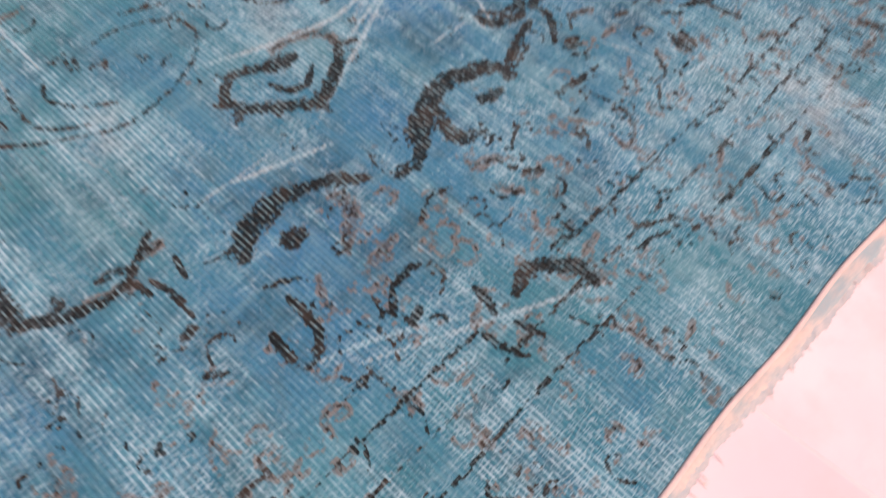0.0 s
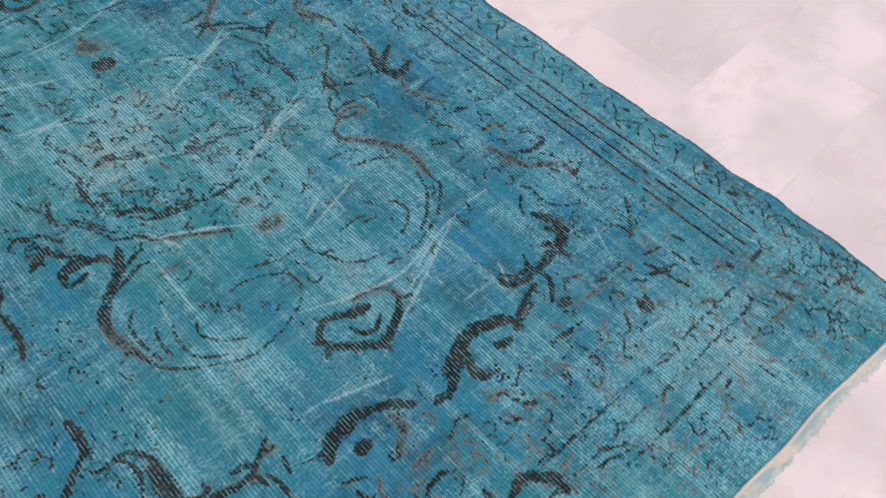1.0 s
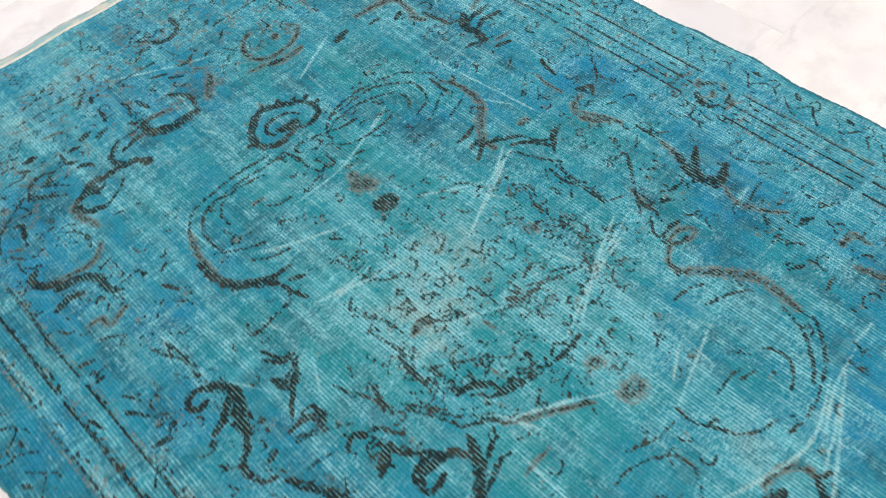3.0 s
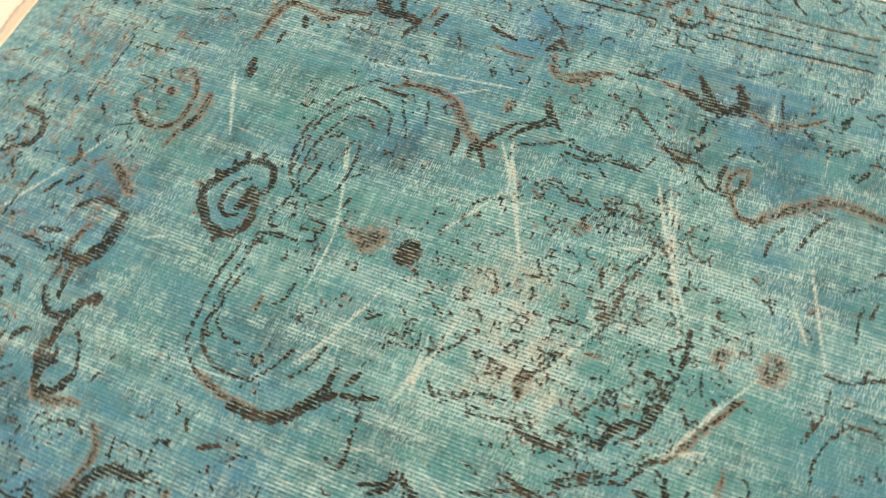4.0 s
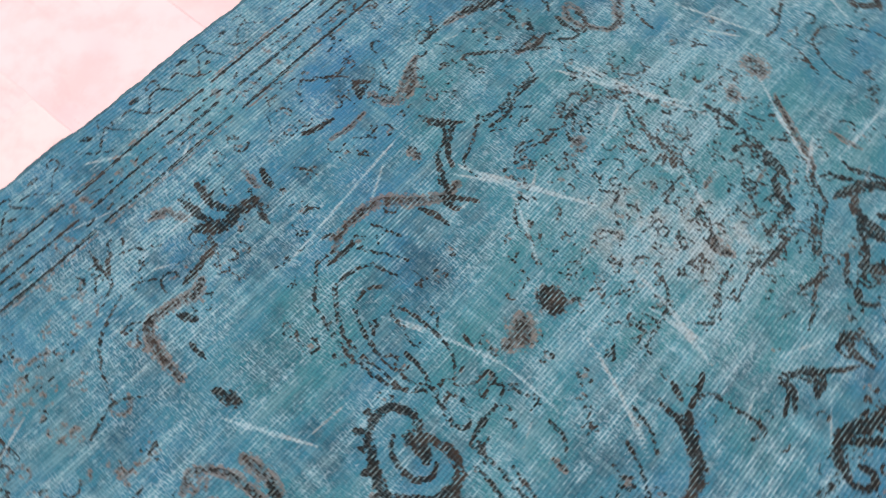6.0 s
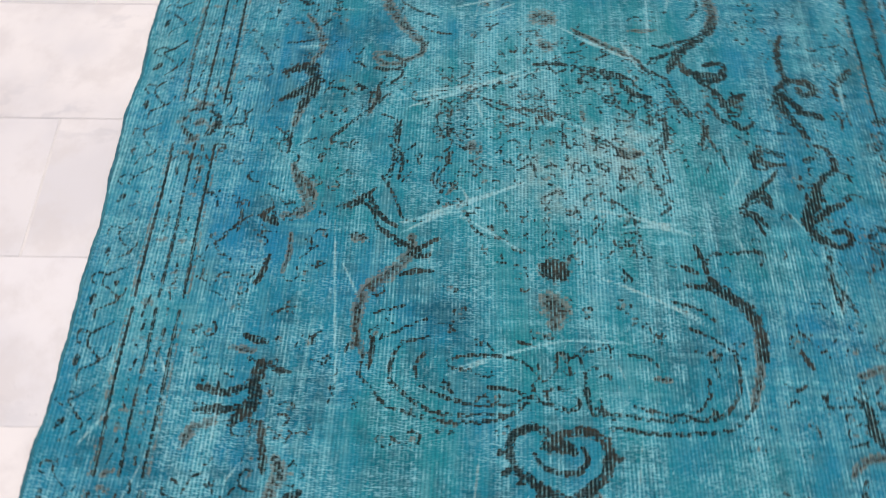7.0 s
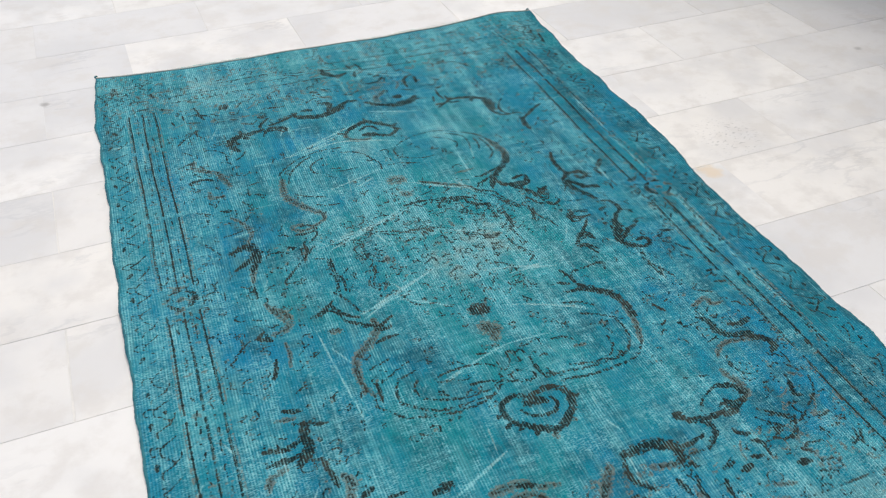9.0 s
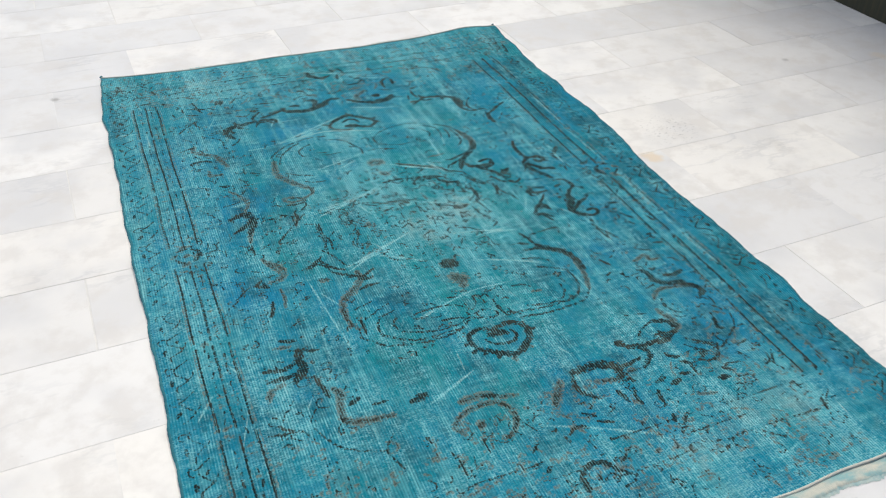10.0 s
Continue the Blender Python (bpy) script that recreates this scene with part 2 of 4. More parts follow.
def kilim_material():
    k = Mat("kilim", rough=0.9, spec=0.2)
    o = k.coords()
    blot = k.noise(k.scaled(o, 14, 40, 1), 1.0, 4.0, 0.6)
    thread = k.noise(k.scaled(o, 420, 120, 1), 1.0, 2.0)
    base = k.mix(k.ramp(blot, 0.38, 0.62), (0.58, 0.58, 0.50), (0.25, 0.45, 0.46))
    k.colour(k.mix(k.ramp(thread, 0.45, 0.7, 0.0, 0.5), base, (0.40, 0.44, 0.41)))
    k.bump(thread, 0.5, 0.001)
    return k.m


KILIM = kilim_material()
FRAY = plain_material("pale_teal_edge", (0.30, 0.46, 0.47), (0.52, 0.58, 0.53), 50, 0.95, 0.5, 0.001)


def part(name, data, material, parent=None, label=""):
    """Links a mesh (or a bmesh) as one object under a thing."""
    if isinstance(data, bmesh.types.BMesh):
        me = bpy.data.meshes.new(name)
        data.to_mesh(me)
        data.free()
    else:
        me = data
    if not me.materials:
        me.materials.append(material)
    ob = new(name, me)
    ob.parent = parent
    if label:
        ob["label"] = label
    return ob


def empty(name, place=(0, 0, 0)):
    ob = new(name)
    ob.location = place
    ob.empty_display_size = 0.1
    return ob


# ---- the rug: outline, relief and woven pattern ----
X0, X1, Y0, Y1 = -0.835, 0.825, -1.30, 1.31
NX, NY = 1040, 660


def bumps(v, *terms):
    """A sum of sines: (amplitude, wavelength, phase)."""
    return sum(a * np.sin(2 * np.pi * v / w + p) for a, w, p in terms)


def edge_right(y):
    return 0.804 + bumps(y, (0.0018, 0.31, 0.4), (0.0014, 0.17, 1.9), (0.003, 1.1, 2.0), (0.0008, 0.07, 0.3)) + 0.006 * np.exp(-((y + 0.72) / 0.05) ** 2) + 0.006 * np.exp(-((y + 0.90) / 0.05) ** 2) - 0.022 * np.clip((-y - 1.0) / 0.25, 0, 1)


def edge_left(y):
    step = np.clip((0.05 - y) / 0.25, 0, 1)
    return -0.804 - 0.026 * step * step * (3 - 2 * step) + bumps(y, (0.0022, 0.27, 1.2), (0.0016, 0.19, 0.2), (0.003, 0.9, 0.5), (0.001, 0.06, 1.0)) - 0.014 * np.clip((-y - 0.95) / 0.25, 0, 1)


def end_a(x):
    return -1.205 - 0.012 * x - 0.040 * np.exp(-((x + 0.72) / 0.12) ** 2) - 0.012 * np.clip((-x - 0.25) / 0.3, 0, 1) - 0.018 * np.clip((x - 0.6) / 0.2, 0, 1) + bumps(x, (0.003, 1.3, 0.4), (0.002, 0.23, 1.0))


def end_b(x):
    return 1.270 + 0.002 * x + bumps(x, (0.004, 1.2, 2.4), (0.002, 0.21, 0.0))


s = np.linspace(0, 1, NX)[:, None] * np.ones((1, NY))
r = np.linspace(0, 1, NY)[None, :] * np.ones((NX, 1))
gy = Y0 + r * (Y1 - Y0)
gx = edge_left(gy) + s * (edge_right(gy) - edge_left(gy))
gy = end_a(gx) + r * (end_b(gx) - end_a(gx))
gx = edge_left(gy) + s * (edge_right(gy) - edge_left(gy))
# worn: rubbed pile, plus sheen painted in along the +x side
FIELD = {name: np.zeros((NX, NY), np.float32) for name in ("ink", "rust", "worn", "hue")}


def curve_points(pts, step=0.003):
    """A smooth line (Catmull-Rom) through points given in millimetres, as metres, with the share of its length."""
    p = np.array(pts, float) / 1000
    if len(p) == 1:
        return p, np.array([0.5])
    if len(p) == 2:
        n = max(2, int(np.hypot(*(p[1] - p[0])) / step))
        a = np.linspace(0, 1, n)
        return p[0] + (p[1] - p[0]) * a[:, None], a
    q = np.vstack([2 * p[0] - p[1], p, 2 * p[-1] - p[-2]])
    out = []
    for i in range(1, len(q) - 2):
        n = max(2, int(np.hypot(*(q[i + 1] - q[i])) / step))
        a = np.linspace(0, 1, n, endpoint=False)[:, None]
        out.append(0.5 * (2 * q[i] + (q[i + 1] - q[i - 1]) * a + (2 * q[i - 1] - 5 * q[i] + 4 * q[i + 1] - q[i + 2]) * a ** 2
                          + (3 * q[i] - q[i - 1] - 3 * q[i + 1] + q[i + 2]) * a ** 3))
    out.append(p[-1:])
    out = np.vstack(out)
    return out, np.linspace(0, 1, len(out))


def dab(field, x, y, radius, strength):
    """One soft round touch of a colour field."""
    ci = (x - edge_left(y)) / (edge_right(y) - edge_left(y)) * (NX - 1)
    cj = (y - end_a(x)) / (end_b(x) - end_a(x)) * (NY - 1)
    ri, rj = int(radius * 2 / 0.00157) + 2, int(radius * 2 / 0.0039) + 2
    i0, i1, j0, j1 = max(0, int(ci) - ri), min(NX, int(ci) + ri + 1), max(0, int(cj) - rj), min(NY, int(cj) + rj + 1)
    if i0 >= i1 or j0 >= j1:
        return
    d = np.hypot(gx[i0:i1, j0:j1] - x, gy[i0:i1, j0:j1] - y) / radius
    touch = strength * np.clip(1.6 - d, 0, 1) * np.clip(1.6 - d, 0, 1) ** 0.2
    part_of = field[i0:i1, j0:j1]
    np.maximum(part_of, touch, out=part_of)


def stroke(kind, width, strength, *pts, taper=0.35):
    """A line of the pattern: colour field, width in mm, strength, points in mm."""
    line, share = curve_points(pts)
    f = FIELD[kind]
    for (x, y), a in zip(line, share):
        thin = 1 - taper * abs(2 * a - 1) ** 2
        dab(f, x, y, width / 2000 * thin, strength)


def dark(width, *pts, strength=0.78):
    stroke("ink", width * 1.12, strength, *pts)
    stroke("rust", width * 1.5, strength * 0.5, *pts)


def brown(width, *pts, strength=0.8):
    stroke("rust", width * 1.25, strength, *pts)
    stroke("ink", width * 0.75, strength * 0.55, *pts)


def fine(width, *pts, strength=0.58):
    stroke("ink", width * 0.85, strength, *pts, taper=0.1)
    stroke("rust", width * 1.2, strength * 0.45, *pts, taper=0.1)


def crease(width, *pts, strength=0.72):
    stroke("worn", width * 0.66, strength, *pts, taper=0.6)


# inner medallion, B half
fine(8, (240, 217), (273, 215), (287, 177), (316, 127))
fine(7, (216, 18), (223, -16), (197, -25), (171, -35))
brown(19, (162, 55), (141, 63))
fine(8, (195, 15), (181, 34), (167, 50))
fine(8, (214, 102), (226, 129), (214, 153))
fine(8, (261, 53), (290, 83), (310, 129))
fine(8, (1, -32), (49, -36), (68, -58))
dark(11, (24, -38), (5, -17))
fine(8, (-11, -29), (-43, -13), (-57, 24))
fine(7, (-93, 25), (-133, 55), (-154, 65))
brown(19, (-129, 59), (-158, 54))
fine(8, (-187, 145), (-202, 171), (-183, 189))
fine(7, (-168, 60), (-175, 110), (-198, 147), (-207, 157))
fine(8, (-69, -100), (-102, -83), (-131, -93))
fine(8, (-80, -137), (-142, -126), (-172, -101))
fine(8, (14, -166), (-3, -135), (-25, -147))
fine(8, (-209, -21), (-227, 1), (-198, 10))
# field sprays between medallion and band, -x side
fine(9, (-473, 252), (-466, 292), (-483, 333), (-497, 365))
fine(8, (-632, 113), (-659, 137))
dark(8, (-381, 139), (-349, 155))
fine(8, (-344, -102), (-355, -63), (-334, -42))
fine(8, (-373, -40), (-378, -21))
fine(8, (-277, -30), (-283, 6))
# big side scrolls near the B end, -x
dark(12, (-361, 762), (-389, 769))
dark(19, (-252, 756), (-262, 765))
dark(9, (-260, 768), (-280, 779), (-297, 776))
fine(9, (-389, 710), (-334, 734), (-308, 763))
fine(8, (-356, 496), (-373, 507), (-389, 498))
# sprays, +x side
fine(8, (395, 198), (365, 185), (334, 193), (314, 232), (286, 252), (272, 263))
# scroll row at the B end
dark(9, (-53, 924), (-79, 943))
dark(12, (39, 1082), (13, 1061), (-23, 1059), (-45, 1091))
dark(14, (37, 1090), (39, 1117))
fine(9, (-45, 1091), (-75, 1120), (-37, 1135))
fine(8, (513, 752), (482, 816), (442, 848), (386, 871))
fine(8, (359, 831), (386, 871), (369, 926))
fine(8, (610, 739), (574, 745), (538, 751), (522, 783))
dark(8, (582, 725), (550, 746))
fine(8, (146, 899), (183, 918), (185, 951))
fine(8, (263, 920), (253, 956), (254, 988))
dark(8, (-244, 1000), (-235, 1024))
dark(8, (15, 968), (11, 987))
dark(8, (87, 973), (100, 985))
fine(8, (-508, 864), (-561, 862))
dark(7, (-571, 1014), (-571, 1034))
fine(8, (-402, 1117), (-438, 1149))
dark(7, (-595, 1083), (-581, 1115))
# -x side scrolls by the camera side (A half)
dark(7, (-555, -128), (-588, -163))
fine(8, (-594, 298), (-572, 262), (-553, 233), (-564, 206), (-591, 206))
dark(8, (-606, 429), (-579, 423))
dark(7, (-600, 380), (-582, 381))
dark(7, (-644, 325), (-636, 294))
dark(9, (-406, 469), (-390, 439))
dark(6, (-552, 454), (-515, 430))
dark(14, (-345, 793), (-375, 787), (-398, 777))
fine(8, (-357, 763), (-335, 780), (-310, 787))
dark(12, (-282, 786), (-263, 776))
dark(8, (-107, 971), (-76, 957))
fine(8, (-276, 1010), (-231, 1054))
fine(8, (-510, 865), (-493, 815), (-519, 816))
# ring round the centre
fine(8, (90, 249), (138, 240), (164, 195))
fine(6, (149, 197), (168, 195))
fine(8, (-137, 251), (-116, 252), (-133, 237))
fine(7, (-58, 242), (-72, 213))
fine(8, (317, 239), (336, 167), (372, 195))
dark(7, (326, 153), (367, 200))
fine(8, (300, 129), (299, 74), (306, 56))
fine(8, (356, -21), (349, -68), (329, -103))
dark(6, (298, 31), (289, -4))
fine(8, (303, -6), (326, -16))
fine(8, (186, 25), (202, -10), (208, -36))
fine(8, (123, -59), (150, -64), (189, -39))
brown(22, (149, 62), (154, 49))
dark(8, (362, -80), (381, -86))
brown(19, (-137, 59), (-124, 48))
fine(7, (-124, 48), (-89, 35), (-69, 8))
fine(9, (-200, 70), (-195, 40), (-207, 16), (-212, -17), (-195, -38))
fine(9, (-212, -17), (-186, -70), (-139, -95))
fine(9, (-175, -21), (-131, -51), (-95, -74))
fine(9, (-260, -29), (-244, -59), (-217, -108), (-171, -148))
fine(8, (-182, -81), (-135, -106), (-100, -113))
fine(9, (-136, -123), (-100, -129), (-52, -138))
fine(8, (-104, -150), (-53, -154), (-32, -139))
fine(7, (-23, -138), (1, -142))
fine(9, (21, -6), (36, -39), (62, -43))
fine(9, (50, -23), (89, -47), (123, -59))
fine(8, (-15, -30), (15, -29), (23, -54))
fine(7, (112, -87), (147, -99), (171, -82))
fine(8, (92, -125), (122, -133), (145, -117))
fine(8, (-87, 147), (-52, 155), (-51, 174))
fine(8, (1, 148), (29, 164))
fine(6, (-87, 109), (-96, 88))
fine(8, (36, 117), (44, 90), (72, 106))
fine(8, (-146, 239), (-121, 177), (-78, 158))
fine(8, (-20, 49), (-17, 18), (9, 14))
# sprays beside the medallion, -x side, A half
dark(7, (-365, 221), (-346, 181), (-330, 185))
dark(7, (-334, 180), (-347, 139), (-373, 128))
dark(7, (-383, 162), (-362, 136))
dark(7, (-389, 76), (-375, 45), (-366, 72), (-385, 81))
dark(9, (-379, -28), (-360, -13), (-343, -20))
dark(9, (-364, -85), (-344, -74), (-325, -74))
fine(9, (-366, 0), (-334, -43), (-314, -84), (-291, -120))
dark(7, (-301, 39), (-288, 3), (-291, -18))
fine(8, (-318, 79), (-308, 38))
# medallion, A end rings, -x
dark(12, (-341, -157), (-332, -136), (-298, -129), (-262, -148), (-251, -170))
# scrolls beyond the flower
dark(12, (209, -750), (263, -726), (297, -715))
dark(9, (263, -659), (281, -679), (314, -684), (328, -700))
dark(8, (327, -656), (316, -689), (327, -716), (312, -744))
brown(10, (338, -691), (374, -679), (397, -673))
fine(9, (575, -708), (552, -735), (511, -755))
dark(8, (520, -726), (520, -762))
dark(6, (578, -814), (584, -837))
dark(11, (604, -925), (603, -938))
dark(7, (484, -820), (499, -850), (534, -863))
dark(7, (500, -807), (540, -816))
dark(7, (546, -839), (547, -866))
brown(10, (354, -748), (375, -758))
dark(8, (306, -772), (322, -778))
dark(8, (390, -788), (407, -794))
brown(8, (346, -799), (376, -800))
dark(9, (430, -865), (418, -895))
fine(8, (369, -868), (354, -894), (329, -895))
dark(7, (438, -830), (458, -848))
brown(8, (503, -954), (524, -964))
fine(8, (328, -902), (302, -925), (314, -935), (335, -923))
fine(8, (259, -849), (265, -884), (263, -912))
brown(8, (224, -907), (223, -934), (255, -919))
fine(8, (138, -1009), (180, -1034))
fine(9, (95, -1022), (130, -1028), (173, -1040))
dark(6, (411, -1073), (385, -1079))
dark(7, (376, -1086), (379, -1102))
fine(8, (467, -1093), (469, -1128))
fine(8, (302, -1082), (329, -1085))
dark(6, (318, -1117), (312, -1139))
dark(7, (620, -1024), (628, -1056))
fine(8, (635, -1070), (609, -1112), (579, -1101))
dark(6, (699, -1060), (704, -1081))
dark(6, (740, -1096), (758, -1103))
fine(8, (724, -1030), (718, -1060))
dark(6, (672, -1001), (685, -1031))
fine(8, (650, -1116), (627, -1143))
dark(6, (736, -1117), (742, -1132))
# scroll row nearest the camera at the start
dark(27, (-407, -563), (-407, -598), (-407, -632))
dark(14, (-402, -637), (-380, -651), (-354, -661))
brown(12, (-354, -661), (-322, -669), (-294, -677))
dark(11, (-365, -650), (-363, -635))
brown(15, (-271, -654), (-245, -653))
dark(9, (-320, -648), (-298, -651), (-282, -661))
dark(7, (-294, -677), (-291, -699))
dark(9, (-463, -510), (-424, -512), (-401, -540), (-396, -568))
dark(8, (-431, -523), (-426, -557), (-439, -584))
dark(16, (-466, -405), (-463, -438), (-473, -470))
dark(8, (-281, -686), (-274, -716), (-276, -749))
dark(11, (-299, -760), (-281, -761))
dark(7, (-245, -679), (-253, -707))
fine(9, (-227, -708), (-205, -718), (-201, -733))
dark(8, (-310, -809), (-291, -822))
brown(10, (19, -1065), (30, -1087), (28, -1130))
# scroll row at the B end, from the near side
brown(19, (434, 673), (441, 718), (444, 751), (421, 769), (380, 776), (341, 779))
brown(15, (214, 887), (226, 858), (191, 829), (139, 820), (102, 830), (86, 875), (112, 916), (139, 926))
brown(22, (172, 878), (165, 869))
dark(8, (4, 970), (-26, 954), (-48, 968))
fine(8, (-420, 802), (-450, 825), (-480, 848))
# vine work round the middle, seen from the side
brown(8, (353, -12), (341, -58), (341, -83))
dark(6, (375, -74), (341, -66))
fine(8, (323, -87), (297, -113), (296, -134))
dark(9, (350, -131), (322, -126), (295, -137), (308, -161), (328, -163))
fine(8, (305, 151), (296, 84), (292, 37), (289, 8))
fine(8, (167, 61), (197, 37), (201, -3), (193, -29))
fine(6, (219, -18), (215, -46), (198, -49))
fine(7, (217, 155), (214, 128), (196, 85))
brown(7, (197, 161), (180, 137))
fine(8, (168, -58), (148, -89), (114, -95), (104, -110))
fine(7, (136, -56), (106, -36), (85, -38))
fine(6, (45, -52), (13, -45), (-10, -23))
fine(6, (14, -41), (16, -68), (20, -88))
fine(7, (33, 7), (35, -21))
fine(6, (-13, 50), (-14, 14), (-16, -12))
brown(8, (-55, -16), (-52, -53))
fine(7, (-57, -86), (-69, -112), (-49, -125))
fine(6, (-62, -137), (-86, -123))
fine(7, (-92, -143), (-136, -138))
fine(6, (-135, -104), (-166, -87))
brown(7, (-114, -91), (-112, -117))
fine(7, (-142, -62), (-148, -86))
fine(10, (-71, 25), (-93, 28))
fine(6, (-82, 20), (-94, 11))
fine(6, (-83, 82), (-97, 78))
fine(6, (-80, 90), (-96, 99))
fine(8, (-179, 130), (-205, 114), (-202, 79), (-197, 35))
fine(8, (-197, 18), (-212, -19), (-210, -44), (-196, -54))
fine(7, (-180, -13), (-179, -40), (-178, -66))
fine(7, (-170, -163), (-200, -146), (-222, -132))
fine(8, (-239, -42), (-234, -69), (-219, -91))
dark(7, (-274, 38), (-281, -1), (-285, -32))
fine(7, (-275, 96), (-286, 67))
fine(6, (-112, 230), (-140, 225))
fine(7, (-117, 214), (-142, 187))
# far row at the A end
dark(10, (-248, -636), (-312, -672), (-385, -652), (-405, -603))
dark(13, (-400, -638), (-404, -572))
fine(8, (-461, -614), (-434, -576), (-434, -522), (-468, -509))
dark(11, (-477, -471), (-526, -510), (-563, -535))
dark(13, (-468, -474), (-466, -419))
dark(7, (300, -827), (227, -819))
fine(8, (383, -980), (308, -972))
dark(7, (506, -907), (495, -864))
fine(8, (-327, -925), (-410, -917), (-450, -855))
dark(6, (-473, -964), (-527, -933))
fine(8, (-645, -1047), (-664, -989))
dark(8, (-794, -1016), (-782, -944))
crease(9, (275, 244), (178, 188), (58, 129))
crease(11, (277, -36), (172, -81), (47, -147))
crease(10, (-115, 216), (-216, 205))
crease(8, (59, 276), (144, 221), (172, 206))
crease(10, (251, 778), (117, 713))
crease(8, (-47, -232), (-135, -189))
crease(9, (-178, 364), (-239, 391))
crease(8, (143, -284), (77, -320))
crease(8, (173, 495), (48, 452))
crease(8, (-100, 24), (-8, -23))
crease(8, (-226, 222), (-129, 194), (-60, 182))
crease(9, (271, 225), (162, 174), (112, 153))
crease(9, (277, -510), (177, -560), (-16, -650))
crease(8, (-193, -160), (-109, -202), (7, -273))
crease(7, (-193, -221), (-198, -359))
crease(7, (359, 549), (392, 226))
crease(8, (271, -71), (129, -102), (14, -145))
crease(7, (191, 509), (14, 443), (-109, 438))
crease(9, (-114, 216), (-174, 214), (-240, 228))
crease(8, (299, -51), (159, -90), (21, -141))
crease(8, (297, 229), (180, 198), (109, 188))
crease(7, (-57, 314), (-156, 353), (-250, 404))
crease(7, (-103, 700), (-124, 746))
crease(8, (-135, -230), (-174, -145))
crease(7, (214, -300), (44, -354))
crease(10, (784, -745), (702, -737))
crease(7, (268, -494), (116, -536), (-84, -477))
crease(8, (58, -1028), (-50, -977), (-194, -908))
crease(8, (128, -557), (237, -515), (326, -501))
crease(8, (-151, -643), (-74, -669), (-24, -685))
crease(7, (369, -915), (436, -927))
crease(8, (-234, -873), (-157, -904), (-72, -953))
crease(8, (69, -588), (180, -551), (269, -516))
crease(8, (41, 926), (-55, 970), (-175, 1035))
crease(7, (450, -283), (361, -284))
# scroll row and small flowers at the A end
fine(10, (583, -693), (547, -733), (511, -762))
fine(8, (521, -754), (557, -751))
dark(11, (296, -776), (314, -785))
brown(9, (347, -745), (376, -758))
dark(14, (413, -862), (406, -894))
dark(8, (466, -839), (508, -862))
brown(15, (577, -917), (597, -927))
brown(14, (496, -947), (515, -957))
dark(10, (643, -952), (676, -949))
brown(11, (644, -1004), (669, -1011))
brown(10, (608, -1020), (633, -1044))
dark(10, (717, -1089), (749, -1093))
fine(9, (615, -1137), (642, -1132), (670, -1126))
brown(10, (557, -1052), (604, -1056))
brown(9, (730, -1126), (750, -1136))
dark(12, (753, -819), (763, -837))
dark(26, (-195, -730), (-178, -710), (-152, -704), (-117, -700), (-93, -710))
dark(16, (-90, -707), (-60, -723), (-29, -750))
brown(18, (-73, -736), (-70, -764), (-89, -784), (-110, -800))
dark(24, (-148, -748), (-134, -750))
dark(26, (3, -770), (10, -770))
dark(20, (23, -776), (57, -754), (81, -736), (120, -716))
dark(14, (86, -761), (95, -783), (114, -795))
dark(12, (159, -759), (175, -768))
fine(10, (-203, -775), (-181, -785), (-167, -798))
dark(11, (-194, -800), (-194, -823), (-199, -852), (-215, -869), (-233, -873))
dark(12, (-234, -823), (-239, -862))
brown(10, (-155, -803), (-172, -833))
dark(10, (-111, -870), (-90, -866), (-70, -868))
dark(9, (-114, -873), (-131, -896))
dark(11, (-108, -907), (-125, -913))
brown(11, (69, -820), (102, -835))
brown(10, (-93, -829), (-63, -827))
fine(9, (-27, -831), (5, -817), (26, -825))
dark(10, (108, -870), (122, -881))
brown(11, (66, -857), (84, -886))
dark(18, (-23, -967), (4, -958), (25, -966), (45, -986), (53, -1006), (46, -1017))
dark(10, (-49, -931), (-52, -956), (-58, -967))
dark(9, (-50, -986), (-40, -1018))
dark(9, (-84, -975), (-79, -1002), (-69, -1023))
# scroll row at the B end
dark(14, (573, 578), (538, 577), (509, 573))
brown(16, (585, 637), (575, 613), (543, 597))
dark(12, (469, 596), (462, 635), (455, 673))
fine(9, (526, 596), (480, 595), (439, 615))
brown(18, (438, 651), (429, 682), (442, 705))
dark(12, (421, 713), (396, 702))
dark(8, (371, 732), (337, 734))
dark(18, (288, 757), (268, 751), (250, 748))
brown(20, (187, 795), (150, 792), (110, 797))
dark(14, (128, 797), (101, 803))
brown(12, (99, 811), (54, 819))
dark(24, (-99, 805), (-132, 803), (-170, 805), (-200, 821), (-204, 845), (-197, 857))
brown(17, (-135, 851), (-163, 858), (-193, 863))
dark(12, (-91, 817), (-83, 842), (-90, 873), (-114, 896))
dark(10, (-207, 831), (-241, 829), (-275, 819))
fine(9, (-211, 855), (-245, 853), (-275, 849))
dark(9, (-280, 781), (-299, 804), (-293, 833), (-265, 853))
brown(22, (-12, 878), (-37, 846), (-56, 818))
dark(10, (-199, 872), (-217, 875))
dark(12, (-165, 895), (-170, 918), (-172, 932))
dark(10, (-205, 903), (-195, 927), (-199, 949))
dark(9, (-263, 904), (-294, 898))
dark(12, (-296, 923), (-320, 918))
dark(10, (-339, 835), (-355, 852))
dark(9, (-358, 866), (-375, 880), (-373, 902))
dark(10, (-332, 901), (-355, 907))
dark(10, (-253, 928), (-243, 959))
dark(14, (-420, 862), (-441, 859))
fine(9, (-406, 876), (-430, 890), (-459, 881), (-483, 842))
fine(9, (-538, 744), (-529, 785), (-535, 804))
